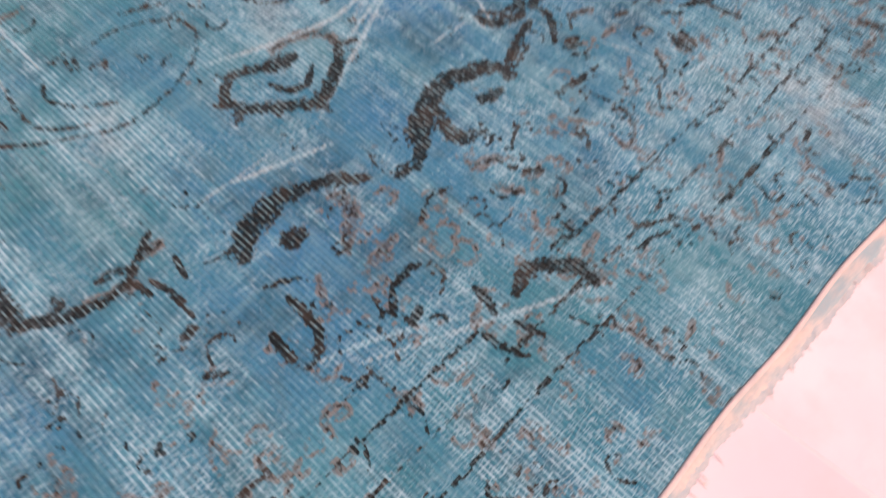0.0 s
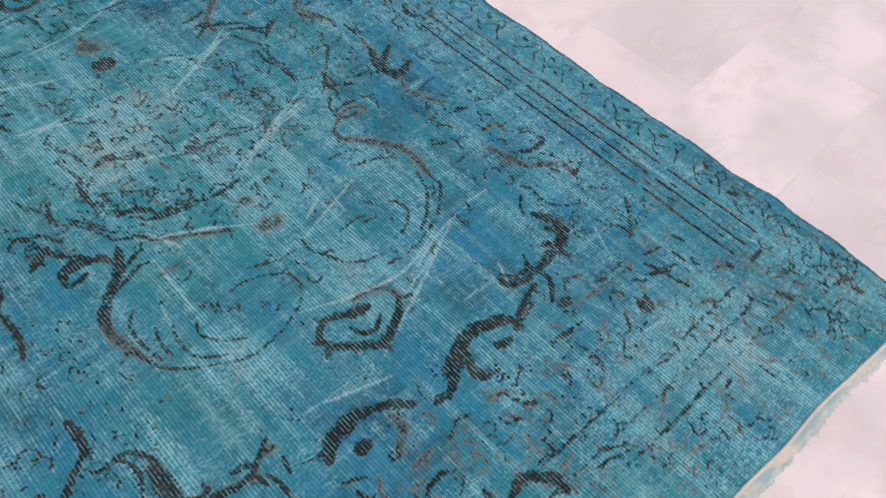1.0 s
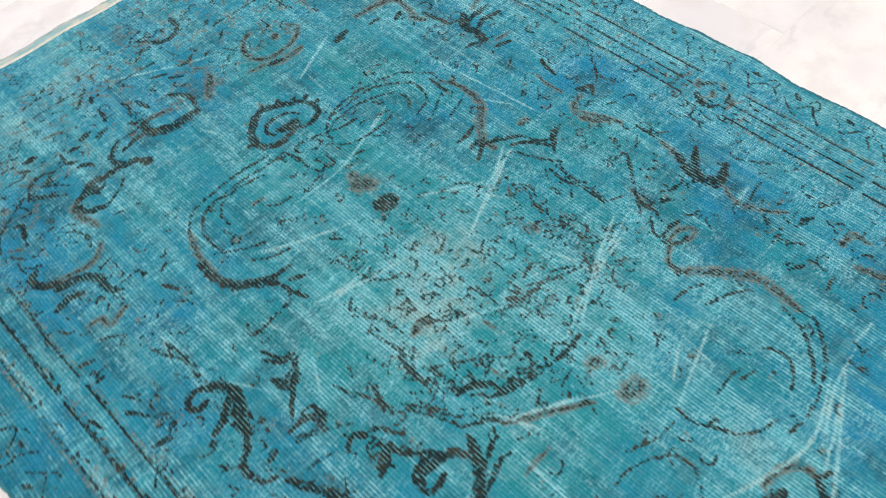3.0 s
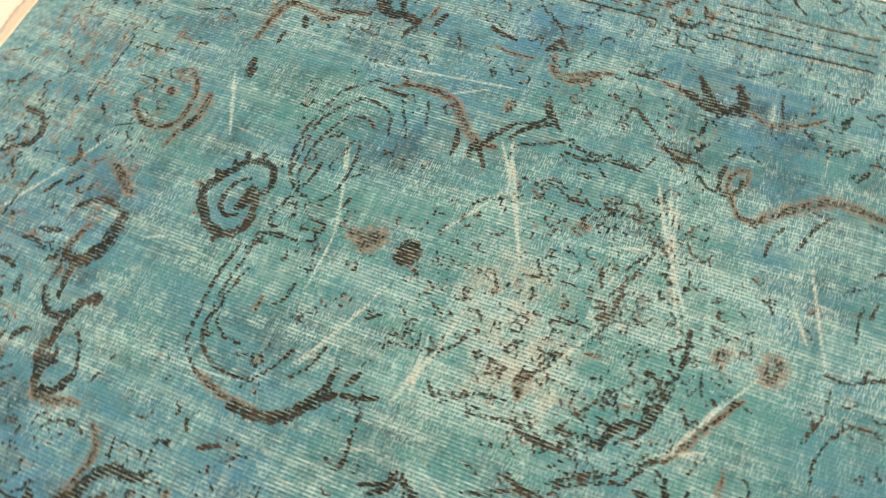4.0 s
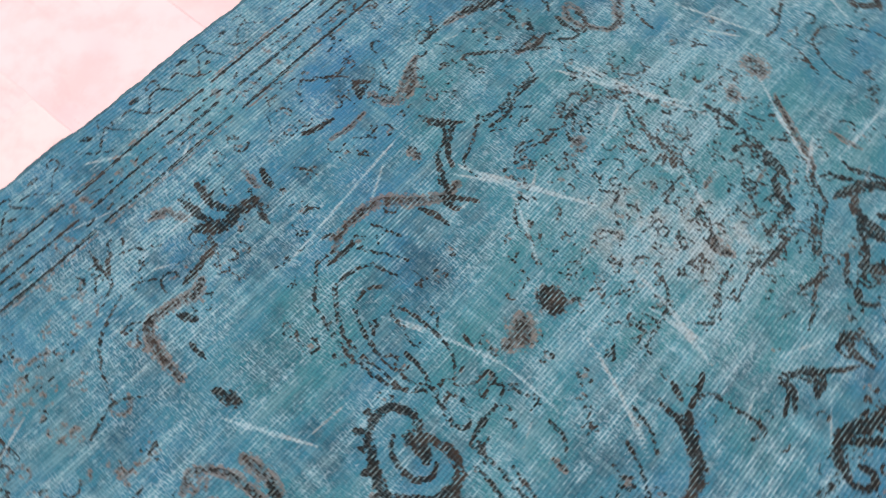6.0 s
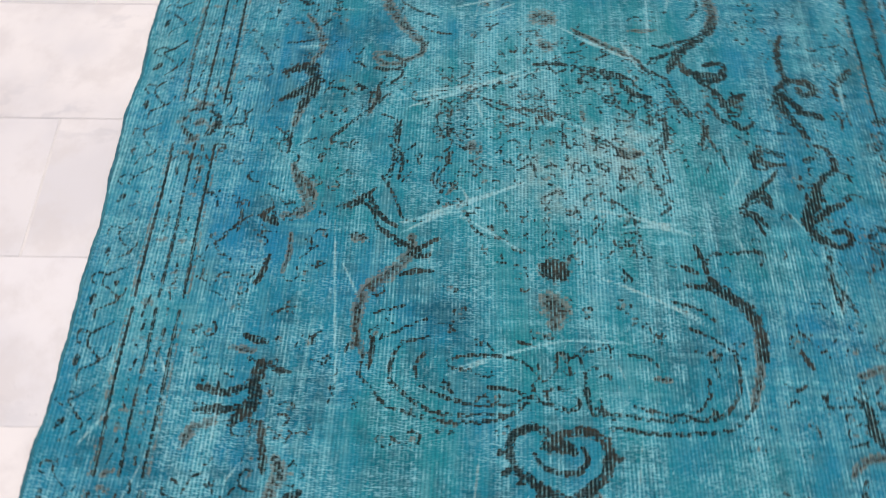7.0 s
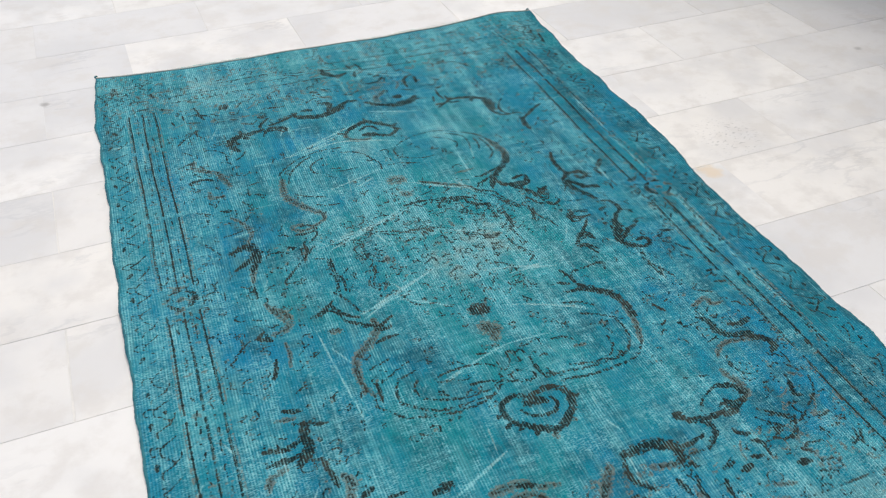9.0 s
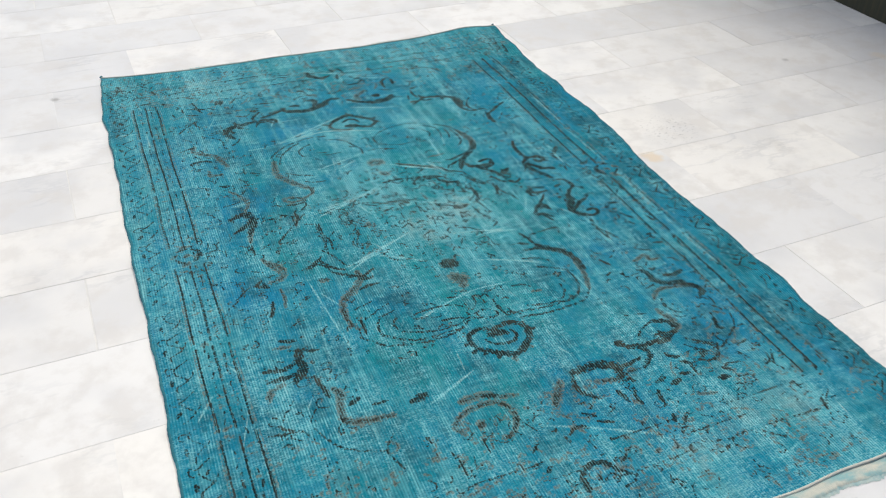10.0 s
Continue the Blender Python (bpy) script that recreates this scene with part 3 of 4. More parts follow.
brown(9, (-550, 740), (-573, 758))
fine(8, (-585, 762), (-569, 800), (-526, 834), (-484, 859))
fine(9, (-446, 922), (-461, 913), (-493, 917))
dark(9, (-441, 920), (-458, 934))
dark(14, (-413, 946), (-438, 949))
fine(9, (-454, 955), (-489, 964), (-487, 982), (-457, 985), (-446, 973))
fine(8, (-539, 896), (-569, 887), (-588, 891))
fine(8, (-512, 886), (-524, 914))
fine(8, (-594, 909), (-573, 948), (-579, 973))
brown(10, (-332, 972), (-377, 983))
# medallion's B end with its flower, and the scrolls beside it
dark(16, (81, 601), (84, 628), (77, 648), (57, 665), (32, 682), (6, 695), (-16, 694), (-43, 674), (-63, 651), (-69, 622), (-57, 600), (-34, 589), (-10, 591), (10, 599))
dark(14, (81, 601), (58, 588), (34, 590), (18, 603))
dark(22, (29, 615), (6, 613), (-13, 620))
dark(9, (46, 629), (32, 647), (9, 655), (-20, 653), (-35, 634), (-27, 615))
dark(11, (84, 628), (101, 629))
dark(11, (78, 650), (93, 661))
dark(10, (58, 667), (70, 676))
dark(10, (34, 685), (41, 697))
brown(12, (5, 698), (6, 717))
brown(10, (-40, 681), (-51, 690))
dark(10, (-71, 629), (-90, 632))
fine(10, (29, 527), (9, 521), (-14, 526), (-25, 547), (-9, 557), (20, 546), (29, 527))
fine(8, (39, 483), (36, 504), (47, 520), (40, 539))
fine(8, (8, 466), (12, 493), (32, 512))
fine(8, (-7, 472), (-14, 495))
fine(8, (-28, 465), (-37, 496), (-35, 526), (-44, 556))
fine(8, (-38, 508), (-43, 546))
fine(8, (-41, 448), (-17, 468))
brown(20, (255, 250), (258, 287), (285, 322), (324, 357), (336, 388), (338, 427))
dark(10, (258, 287), (228, 265), (208, 252))
dark(10, (259, 272), (289, 253), (313, 236))
dark(10, (247, 291), (222, 285))
dark(9, (270, 327), (244, 319), (215, 318))
brown(13, (340, 413), (333, 449), (321, 473))
fine(10, (321, 473), (325, 509), (305, 531), (286, 554), (254, 569), (195, 583), (153, 584), (107, 579), (73, 563))
dark(9, (306, 446), (311, 498))
fine(10, (258, 450), (271, 471), (276, 514), (254, 537), (220, 562), (180, 572), (137, 571), (92, 569))
fine(9, (219, 468), (235, 488), (231, 518), (210, 535), (181, 545), (141, 554), (97, 554), (62, 552))
fine(8, (309, 400), (284, 393), (259, 384))
fine(8, (292, 444), (269, 433), (248, 420), (222, 409))
fine(8, (258, 450), (234, 445), (215, 439))
fine(9, (147, 497), (185, 490), (172, 475), (131, 470), (86, 472), (56, 483), (36, 504))
fine(8, (118, 524), (85, 526), (56, 537), (17, 552), (-8, 560))
fine(8, (43, 451), (72, 443))
dark(32, (19, 305), (-3, 312), strength=1.3)
brown(40, (21, 365), (-1, 388))
brown(22, (13, 403), (9, 414))
dark(10, (-237, 249), (-246, 270), (-253, 301))
dark(9, (-209, 291), (-237, 301))
dark(9, (-211, 326), (-254, 332), (-280, 350))
dark(20, (-256, 316), (-287, 344), (-318, 372), (-330, 409), (-329, 456))
brown(14, (-322, 422), (-321, 469), (-310, 510), (-301, 536))
fine(10, (-252, 298), (-262, 267), (-312, 259), (-354, 258), (-348, 281))
fine(10, (-301, 536), (-278, 564), (-251, 579), (-199, 586), (-138, 588), (-84, 581))
fine(10, (-281, 439), (-286, 486), (-275, 527), (-245, 558), (-200, 563), (-150, 566), (-94, 561), (-47, 561))
fine(10, (-235, 494), (-232, 526), (-206, 551), (-161, 556), (-114, 545))
fine(9, (-219, 447), (-243, 461), (-253, 489))
fine(9, (-189, 358), (-228, 369), (-256, 390))
fine(9, (-215, 407), (-251, 423), (-277, 445))
fine(8, (-109, 458), (-143, 464), (-162, 485))
brown(10, (-149, 498), (-174, 498))
fine(9, (-28, 465), (-43, 456), (-70, 451))
fine(8, (-41, 487), (-64, 481))
dark(18, (-474, 525), (-482, 543), (-481, 573), (-504, 596), (-549, 605))
dark(13, (-519, 564), (-548, 570), (-576, 562))
dark(18, (-541, 617), (-567, 634), (-575, 658), (-557, 673))
brown(13, (-434, 642), (-454, 621), (-486, 611), (-526, 619), (-546, 618))
fine(10, (-454, 649), (-444, 673), (-452, 696), (-469, 716))
brown(18, (-418, 683), (-421, 705), (-430, 728), (-430, 753), (-414, 766))
dark(14, (-382, 717), (-410, 729), (-421, 756))
dark(18, (-372, 758), (-385, 774), (-414, 766))
dark(14, (-385, 774), (-347, 785), (-313, 785), (-282, 779), (-255, 767))
dark(26, (-254, 755), (-255, 764))
dark(10, (-288, 787), (-303, 799), (-304, 823), (-278, 836))
fine(8, (-328, 671), (-381, 683))
fine(8, (-416, 534), (-450, 531), (-479, 527))
brown(12, (-478, 479), (-520, 466), (-525, 489), (-551, 490))
dark(10, (-340, 830), (-351, 846), (-365, 851))
dark(12, (-419, 865), (-438, 854))
fine(9, (-428, 821), (-462, 839), (-466, 864), (-444, 885), (-419, 888))
fine(9, (-558, 714), (-575, 741))
dark(10, (-535, 760), (-522, 793), (-532, 803))
dark(22, (482, 500), (490, 533), (486, 557), (495, 577), (514, 597))
dark(10, (482, 498), (454, 508), (436, 511))
dark(10, (517, 451), (479, 463))
brown(11, (537, 474), (497, 477))
dark(13, (501, 540), (533, 549), (575, 542))
dark(10, (526, 222), (499, 229), (502, 213))
brown(17, (469, 133), (445, 157), (440, 190), (457, 214), (486, 219))
fine(8, (519, 154), (493, 166))
fine(9, (582, 263), (562, 242), (557, 215), (565, 197))
fine(9, (595, 279), (583, 300), (563, 311))
brown(9, (466, 256), (464, 299), (471, 331))
dark(9, (497, 301), (505, 339), (514, 356))
brown(15, (354, 260), (337, 258))
dark(9, (379, 197), (343, 171), (329, 184), (308, 215), (283, 232))
# medallion's A end, heart flower and side sprays
dark(20, (-227, -154), (-250, -194), (-289, -232), (-324, -271), (-330, -305))
brown(20, (-318, -263), (-331, -299), (-326, -336), (-313, -385))
fine(9, (-313, -385), (-299, -422), (-265, -452), (-226, -475), (-185, -496), (-147, -497), (-102, -491))
dark(12, (-248, -180), (-261, -157), (-289, -145), (-318, -142), (-336, -155), (-335, -171), (-316, -173), (-299, -166))
dark(9, (-227, -146), (-246, -182))
dark(9, (-237, -198), (-197, -180))
dark(9, (-272, -233), (-226, -215), (-201, -215))
brown(8, (-211, -258), (-189, -255), (-156, -254))
fine(8, (-235, -308), (-214, -305), (-198, -309))
fine(9, (-279, -290), (-300, -319), (-301, -363), (-295, -404))
fine(9, (-244, -361), (-251, -390), (-253, -425), (-237, -448), (-201, -475))
fine(8, (-268, -346), (-277, -378), (-276, -411))
fine(8, (-209, -384), (-219, -402), (-212, -421), (-195, -443), (-164, -463))
fine(9, (-74, -345), (-50, -354), (-25, -364), (15, -366))
fine(8, (-128, -366), (-95, -366), (-60, -378), (-29, -402), (-23, -429))
dark(8, (-160, -373), (-164, -390))
dark(8, (-153, -399), (-136, -401), (-141, -410))
fine(8, (-102, -491), (-52, -467), (-23, -436))
dark(12, (-455, -137), (-448, -193), (-452, -226), (-463, -254))
dark(10, (-344, -43), (-328, -73), (-316, -99), (-279, -131))
dark(12, (-332, -70), (-352, -90), (-369, -97))
dark(9, (-349, -24), (-319, -34), (-297, -72))
dark(11, (-203, 39), (-210, 2), (-210, -32))
fine(9, (-191, -7), (-183, -39), (-183, -73))
dark(9, (-190, -83), (-163, -90), (-131, -115))
dark(11, (-148, -128), (-117, -139), (-55, -147))
fine(10, (-263, -43), (-246, -71), (-232, -103), (-218, -134), (-184, -148), (-172, -174))
brown(11, (-172, -174), (-139, -196), (-94, -221), (-43, -255))
brown(36, (3, -280), (32, -286))
brown(26, (6, -206), (21, -210))
dark(9, (-29, -157), (3, -160), (37, -155))
brown(20, (258, -193), (277, -220), (304, -254), (334, -299), (336, -346), (328, -393))
fine(10, (328, -393), (326, -427), (300, -456), (265, -482), (220, -499), (178, -508), (125, -507))
fine(10, (313, -372), (303, -407), (282, -439), (250, -469), (224, -486))
fine(10, (218, -391), (233, -405), (234, -430), (220, -451), (191, -466))
fine(8, (101, -387), (143, -383), (167, -388))
fine(8, (153, -400), (178, -406))
fine(9, (39, -356), (37, -385), (51, -413), (68, -450), (100, -473), (128, -480))
brown(11, (286, -159), (312, -142), (340, -147), (351, -167), (322, -171))
brown(11, (289, -152), (260, -176), (264, -217))
fine(8, (203, -229), (239, -233), (264, -246))
fine(8, (233, -274), (278, -292), (309, -314))
dark(16, (-64, -537), (-70, -558), (-54, -582), (-19, -610), (9, -627), (39, -614), (67, -598), (87, -577))
brown(14, (87, -577), (89, -554), (72, -533), (46, -525), (21, -526))
dark(13, (-64, -537), (-41, -524), (-14, -534), (4, -550))
dark(22, (2, -545), (32, -550))
dark(9, (-16, -566), (-4, -592), (20, -595), (41, -578))
dark(10, (91, -578), (109, -585))
dark(10, (12, -629), (6, -644))
dark(9, (-29, -601), (-39, -610))
dark(13, (-65, -566), (-81, -584))
dark(9, (-72, -556), (-84, -546))
dark(22, (482, -33), (466, -64), (464, -97), (476, -125), (506, -123), (523, -116))
dark(14, (522, -45), (485, -70), (471, -91))
brown(13, (492, 17), (484, -23), (461, -60))
brown(11, (476, -141), (460, -170), (463, -204), (477, -237), (498, -266))
fine(8, (480, -198), (507, -190), (529, -187))
fine(8, (558, -101), (550, -116), (572, -159), (596, -192))
fine(7, (572, -90), (597, -100))
dark(9, (493, 77), (496, 38))
dark(9, (480, -292), (518, -305))
fine(8, (549, -301), (581, -319))
fine(8, (583, -268), (555, -275))
brown(13, (497, -376), (531, -377), (533, -408))
dark(11, (514, -467), (540, -481), (576, -475), (574, -464))
brown(18, (472, -421), (487, -461), (493, -495), (533, -530), (557, -551), (553, -583))
dark(10, (553, -583), (574, -575))
fine(8, (423, -310), (442, -308), (453, -327))
dark(8, (389, -337), (414, -351))
fine(8, (394, -407), (428, -401))
brown(14, (446, 208), (452, 177), (473, 128), (479, 107))
dark(10, (493, 238), (518, 223), (504, 203))
fine(9, (383, 56), (418, 48), (379, 1), (345, -35), (313, -71))
dark(8, (415, 39), (385, 7))
dark(8, (336, -49), (340, -85))
fine(9, (287, 130), (281, 89), (299, 39), (298, -4))
dark(22, (415, -598), (427, -624), (434, -654), (416, -674), (383, -687), (345, -692), (325, -694))
dark(12, (406, -638), (418, -653))
dark(13, (371, -662), (387, -668))
dark(15, (253, -663), (258, -682), (281, -694), (305, -694), (317, -675))
dark(10, (322, -694), (326, -719), (313, -743), (293, -761))
dark(10, (390, -694), (392, -714))
fine(9, (429, -552), (406, -574), (398, -591))
fine(8, (459, -544), (456, -576), (459, -603), (486, -632), (510, -640))
dark(24, (50, -749), (73, -732), (111, -715), (145, -712), (181, -724), (206, -739), (207, -760))
dark(16, (101, -744), (84, -766), (91, -787), (115, -796))
dark(16, (150, -762), (168, -765), (179, -768))
fine(9, (207, -760), (235, -751), (264, -743))
dark(18, (-477, 235), (-453, 215), (-443, 181), (-455, 150))
dark(20, (-453, 173), (-468, 137), (-475, 111))
dark(12, (-516, 225), (-499, 239), (-477, 236))
dark(11, (-518, 222), (-505, 206), (-485, 210))
dark(15, (-455, 191), (-481, 165), (-512, 151))
dark(12, (-477, 112), (-489, 91), (-509, 77), (-513, 51), (-504, 28), (-486, 20))
dark(9, (-458, 56), (-478, 51))
fine(8, (-456, -7), (-421, -7), (-392, -17))
dark(17, (-474, 2), (-459, -29), (-441, -64), (-432, -94), (-436, -118))
dark(18, (-510, -47), (-478, -60), (-452, -90), (-433, -113))
dark(15, (-436, -118), (-458, -134), (-482, -136), (-503, -126), (-503, -108), (-483, -102), (-476, -118))
fine(10, (-457, -148), (-443, -161))
fine(10, (-474, 365), (-465, 324), (-462, 285), (-472, 249))
fine(9, (-594, 289), (-570, 259), (-550, 242), (-547, 214), (-563, 195), (-597, 206))
dark(9, (-373, 206), (-352, 179), (-328, 176))
dark(9, (-385, 165), (-380, 134), (-353, 128))
dark(9, (-328, 167), (-382, 111), (-406, 82))
dark(10, (-423, 65), (-398, 67), (-364, 54), (-381, 36), (-422, 48))
fine(8, (-425, 43), (-377, 25), (-343, 3))
dark(9, (-549, -102), (-543, -127))
dark(9, (-559, -145), (-587, -172))


# ---- border bands: guard lines, small marks between them, a vine along the rim ----
def wobble(v, seed):
    return 1.4 * math.sin(v / 90 + seed) + 0.9 * math.sin(v / 37 + 2 * seed)


def sprig(gen, x, y, size, force):
    """What is left of a woven flower: a curl, a ring of petal tips or a forked stem, in thin broken lines."""
    turn, kind = gen.uniform(0, 6.28), gen.random()
    w = gen.uniform(4.5, 7.5)
    rusty = abs(y) > 780 and gen.random() < 0.6
    line, leaf = (brown, brown) if rusty else (fine, dark)
    w = w * 1.25 if rusty else w

    def at(a, r):
        return (x + size * r * math.cos(turn + a), y + size * r * math.sin(turn + a))

    if kind < 0.4:
        sweep, grow = gen.uniform(2.0, 4.6), gen.uniform(0.5, 1.3)
        line(w, *[at(t * sweep, 0.5 + grow * t) for t in (0, 0.25, 0.5, 0.75, 1)], strength=force)
        if gen.random() < 0.6:
            brown(w * 1.6, at(sweep * 0.5, 0.2), at(sweep * 0.5 + 0.6, 0.35), strength=force)
    elif kind < 0.65:
        for a in np.linspace(0, 6.28, gen.integers(4, 7))[:-1]:
            if gen.random() < 0.75:
                line(w, at(a - 0.35, 1.0), at(a, 1.2), at(a + 0.35, 0.95), strength=force * gen.uniform(0.8, 1.15))
        brown(w * 2, at(0, 0.15), at(3, 0.15), strength=force * gen.uniform(0.6, 1.0))
    else:
        bend = gen.uniform(-1.2, 1.2)
        line(w, at(0, -1.3), at(bend, -0.3), at(-bend * 0.4, 0.5), at(bend * 0.4, 1.4), strength=force)
        leaf(w * 1.5, at(0.9, 0.6), at(0.7, 1.1), strength=force * gen.uniform(0.7, 1.1))
        if gen.random() < 0.6:
            leaf(w * 1.3, at(-1.0, 0.5), at(-0.8, 1.0), strength=force * gen.uniform(0.7, 1.1))


def band(side):
    for k, (x, w, force) in enumerate(((631, 6, 0.98), (669, 6, 1.0), (709, 6, 1.02)) if side > 0 else ((614, 6, 0.98), (656, 7, 1.05), (697, 6, 0.7))):
        for a, b in ((-930, -690), (-690, -330), (-330, -20), (60, 400), (400, 700), (700, 1010)):
            pts = [(side * x + wobble(y, k + side), y) for y in np.linspace(a + 12, b - 12, 7)]
            stroke("ink", w, force * (0.85 + 0.15 * math.sin(a + k)), *pts, taper=0.05)
            stroke("rust", w * 2.2, 0.24, *pts, taper=0.05)
            if k != 1:
                stroke("rust", 5, 0.50, *[(x + side * (7 if k else -8), y) for x, y in pts], taper=0.05)
    mark = np.random.default_rng(11 if side > 0 else 12)
    for y in np.arange(-915, 1010, 31.0):
        for x in (651, 687):
            if mark.random() < 0.8:
                d, n = mark.uniform(-8, 8), mark.uniform(5, 10)
                fine(mark.uniform(5, 8), (side * (x + mark.uniform(-4, 4)), y + d - n), (side * (x + mark.uniform(-4, 4)), y + d + n), strength=mark.uniform(0.45, 0.75))
            if mark.random() < 0.4:
                brown(mark.uniform(7, 12), (side * (x - 7), y + 14), (side * (x + 7), y + 14 + mark.uniform(-9, 9)), strength=mark.uniform(0.4, 0.6))
    # the half-way flower that breaks the lines
    cx, cy = 668, 20
    for a0, a1, w in ((0.4, 1.3, 9), (2.2, 4.2, 12), (4.6, 5.4, 8)):
        dark(w, *[(side * (cx + 34 * math.cos(a)), cy + 34 * math.sin(a)) for a in np.linspace(a0, a1, 5)], strength=0.7)
    for dx, dy, w in ((-30, 8, 20), (6, -42, 18), (8, 40, 18), (2, 0, 14), (34, -6, 14)):
        brown(w, (side * (cx + dx - 6), cy + dy - 5), (side * (cx + dx + 6), cy + dy + 5), strength=0.72)
    for dy in (-78, 78):
        for dx in (-34, 0, 34):
            fine(6, (side * (cx + dx - 10), cy + dy), (side * (cx + dx), cy + dy + 10), (side * (cx + dx + 10), cy + dy - 2), strength=0.6)
    for dx, dy in ((-62, 30), (-60, -26), (-74, 2), (-48, 58), (-46, -56)):
        sprig(mark, side * (cx + dx), cy + dy, 11, 0.7)
    # rim vine: a thin zigzag stem with curls and buds
    for y in np.arange(-1120, 1170, 104.0):
        j = mark.uniform(-8, 8)
        force = mark.uniform(0.5, 0.82)
        q = mark.uniform(-5, 5, 8)
        fine(5.5, *[(side * (x + q[k]), y + dy + j + q[7 - k]) for k, (x, dy) in enumerate(((736, 0), (762, 20), (768, 34), (752, 52), (741, 66), (764, 84), (770, 98)))], strength=force)
        fine(5.5, *[(side * (x + q[k]), y + dy + j) for k, (x, dy) in enumerate(((762, 20), (782, 16), (788, 30), (778, 38)))], strength=force)
        fine(5, (side * 741, y + 66 + j), (side * 730, y + 54 + j), (side * 728, y + 42 + j), strength=force * 0.9)
        dark(10, (side * (776 + q[1]), y + 60 + j), (side * (779 + q[2]), y + 74 + j), strength=force)
        if mark.random() < 0.6:
            dark(8, (side * (746 + q[3]), y + 28 + j), (side * (749 + q[4]), y + 38 + j), strength=force * 0.9)


band(1)
band(-1)


def end_lines(levels, x0, x1, force):
    for k, y in enumerate(levels):
        cuts = np.linspace(x0, x1, 8)
        for a, b in zip(cuts[:-1], cuts[1:]):
            weak = force * (0.72 + 0.28 * math.sin(a / 60 + 2 * k))
            fine(7.5, *[(x, y + wobble(x, k)) for x in np.linspace(a, b, 5)], strength=weak)


end_lines((-966, -1010, -1056), -590, 570, 0.70)
end_lines((1016, 1062, 1106), -570, 590, 0.52)


# ---- small flowers and leaves worn down to marks ----
def scatter(seed, count, x0, x1, y0, y1, size, force, keep=None):
    gen = np.random.default_rng(seed)
    placed = []
    for _ in range(count * 30):
        x, y = gen.uniform(x0, x1), gen.uniform(y0, y1)
        if keep is not None and not keep(x, y):
            continue
        if any((x - a) ** 2 + (y - b) ** 2 < (size * 1.35) ** 2 for a, b in placed):
            continue
        placed.append((x, y))
        sprig(gen, x, y, size * gen.uniform(0.7, 1.2), force)
        if len(placed) >= count:
            break


def in_medallion(x, y):
    return (x / 250) ** 2 + ((y - 20) / 270) ** 2 < 1


scatter(21, 200, -260, 260, -260, 300, 11, 0.56, in_medallion)
scatter(22, 300, -600, 600, -1180, -790, 15, 0.58)
scatter(23, 300, -600, 600, 850, 1240, 15, 0.58)
scatter(24, 150, 410, 615, -800, 850, 14, 0.58)
scatter(25, 150, -615, -410, -800, 850, 14, 0.58)
scatter(26, 30, -420, 420, -780, -600, 17, 0.4)
scatter(27, 60, 620, 790, -1190, -940, 20, 0.55)
scatter(28, 60, -790, -620, -1190, -940, 20, 0.5)
scatter(29, 60, -790, 790, 1020, 1240, 20, 0.5)
scatter(30, 150, -430, 430, -560, 620, 12, 0.55, lambda x, y: not in_medallion(x, y))

# patches of stronger blue, greener dye and worn pale pile
def tone(kind, x, y, r, amount):
    x, y, r = x / 1000, y / 1000, r / 1000
    near = np.exp(-(((gx - x) / r) ** 2 + ((gy - y) / (1.25 * r)) ** 2))
    FIELD[kind] += (amount * near).astype(np.float32)


def blue(x, y, r):
    tone("hue", x, y, r, -0.60)
    tone("worn", x, y, r, -0.10)


def teal(x, y, r):
    tone("hue", x, y, r, 0.5)


def pale(x, y, r):
    tone("worn", x, y, r, 0.2)


blue(550, -625, 50)
blue(432, -207, 60)
blue(320, -235, 50)
blue(-124, -797, 80)
blue(592, 251, 40)
blue(501, 273, 40)
blue(542, 475, 40)
blue(477, 642, 60)
blue(-415, 778, 70)
blue(-564, 693, 50)
blue(-534, 847, 60)
blue(-188, 993, 60)
blue(-40, 899, 60)
blue(-625, 558, 60)
blue(-689, 765, 40)
blue(-719, 940, 40)
blue(-704, 503, 40)
blue(-725, 1028, 40)
blue(-664, 367, 40)
blue(-734, 8, 50)
blue(-806, -500, 60)
blue(-677, -874, 60)
blue(473, -93, 60)
blue(460, -746, 70)
blue(198, -212, 50)
blue(564, 220, 40)
blue(543, 285, 40)
blue(171, 392, 50)
blue(-653, -9, 50)
blue(-519, 214, 50)
blue(-571, 746, 60)
blue(-233, 820, 40)
blue(-113, 741, 50)
blue(-115, 832, 50)
blue(231, 401, 60)
blue(535, -33, 60)
blue(477, -165, 50)
blue(-436, 400, 50)
blue(-558, 531, 50)
blue(108, -306, 60)
blue(272, -567, 60)
blue(-491, 806, 60)
blue(-39, 1122, 70)
blue(433, -164, 60)
blue(200, -613, 70)
blue(51, -662, 60)
blue(499, -436, 40)
blue(628, -490, 50)
blue(697, -691, 40)
blue(-410, 58, 50)
blue(308, 329, 60)
blue(349, -811, 60)
teal(91, 848, 70)
teal(-140, 695, 70)
teal(-290, 661, 60)
teal(204, 943, 60)
teal(250, 545, 60)
teal(61, 454, 60)
teal(288, 439, 60)
teal(221, 654, 80)
teal(299, 579, 60)
teal(-143, 223, 60)
teal(-124, 500, 60)
teal(-115, 632, 50)
teal(-263, 81, 80)
teal(-63, 66, 60)
teal(-385, 296, 50)
teal(-204, -250, 60)
teal(-81, -283, 50)
teal(223, 704, 70)
teal(48, 790, 60)
teal(-243, -613, 90)
teal(-280, -498, 70)
teal(-229, 70, 50)
teal(61, -63, 60)
teal(404, 135, 60)
pale(330, -860, 70)
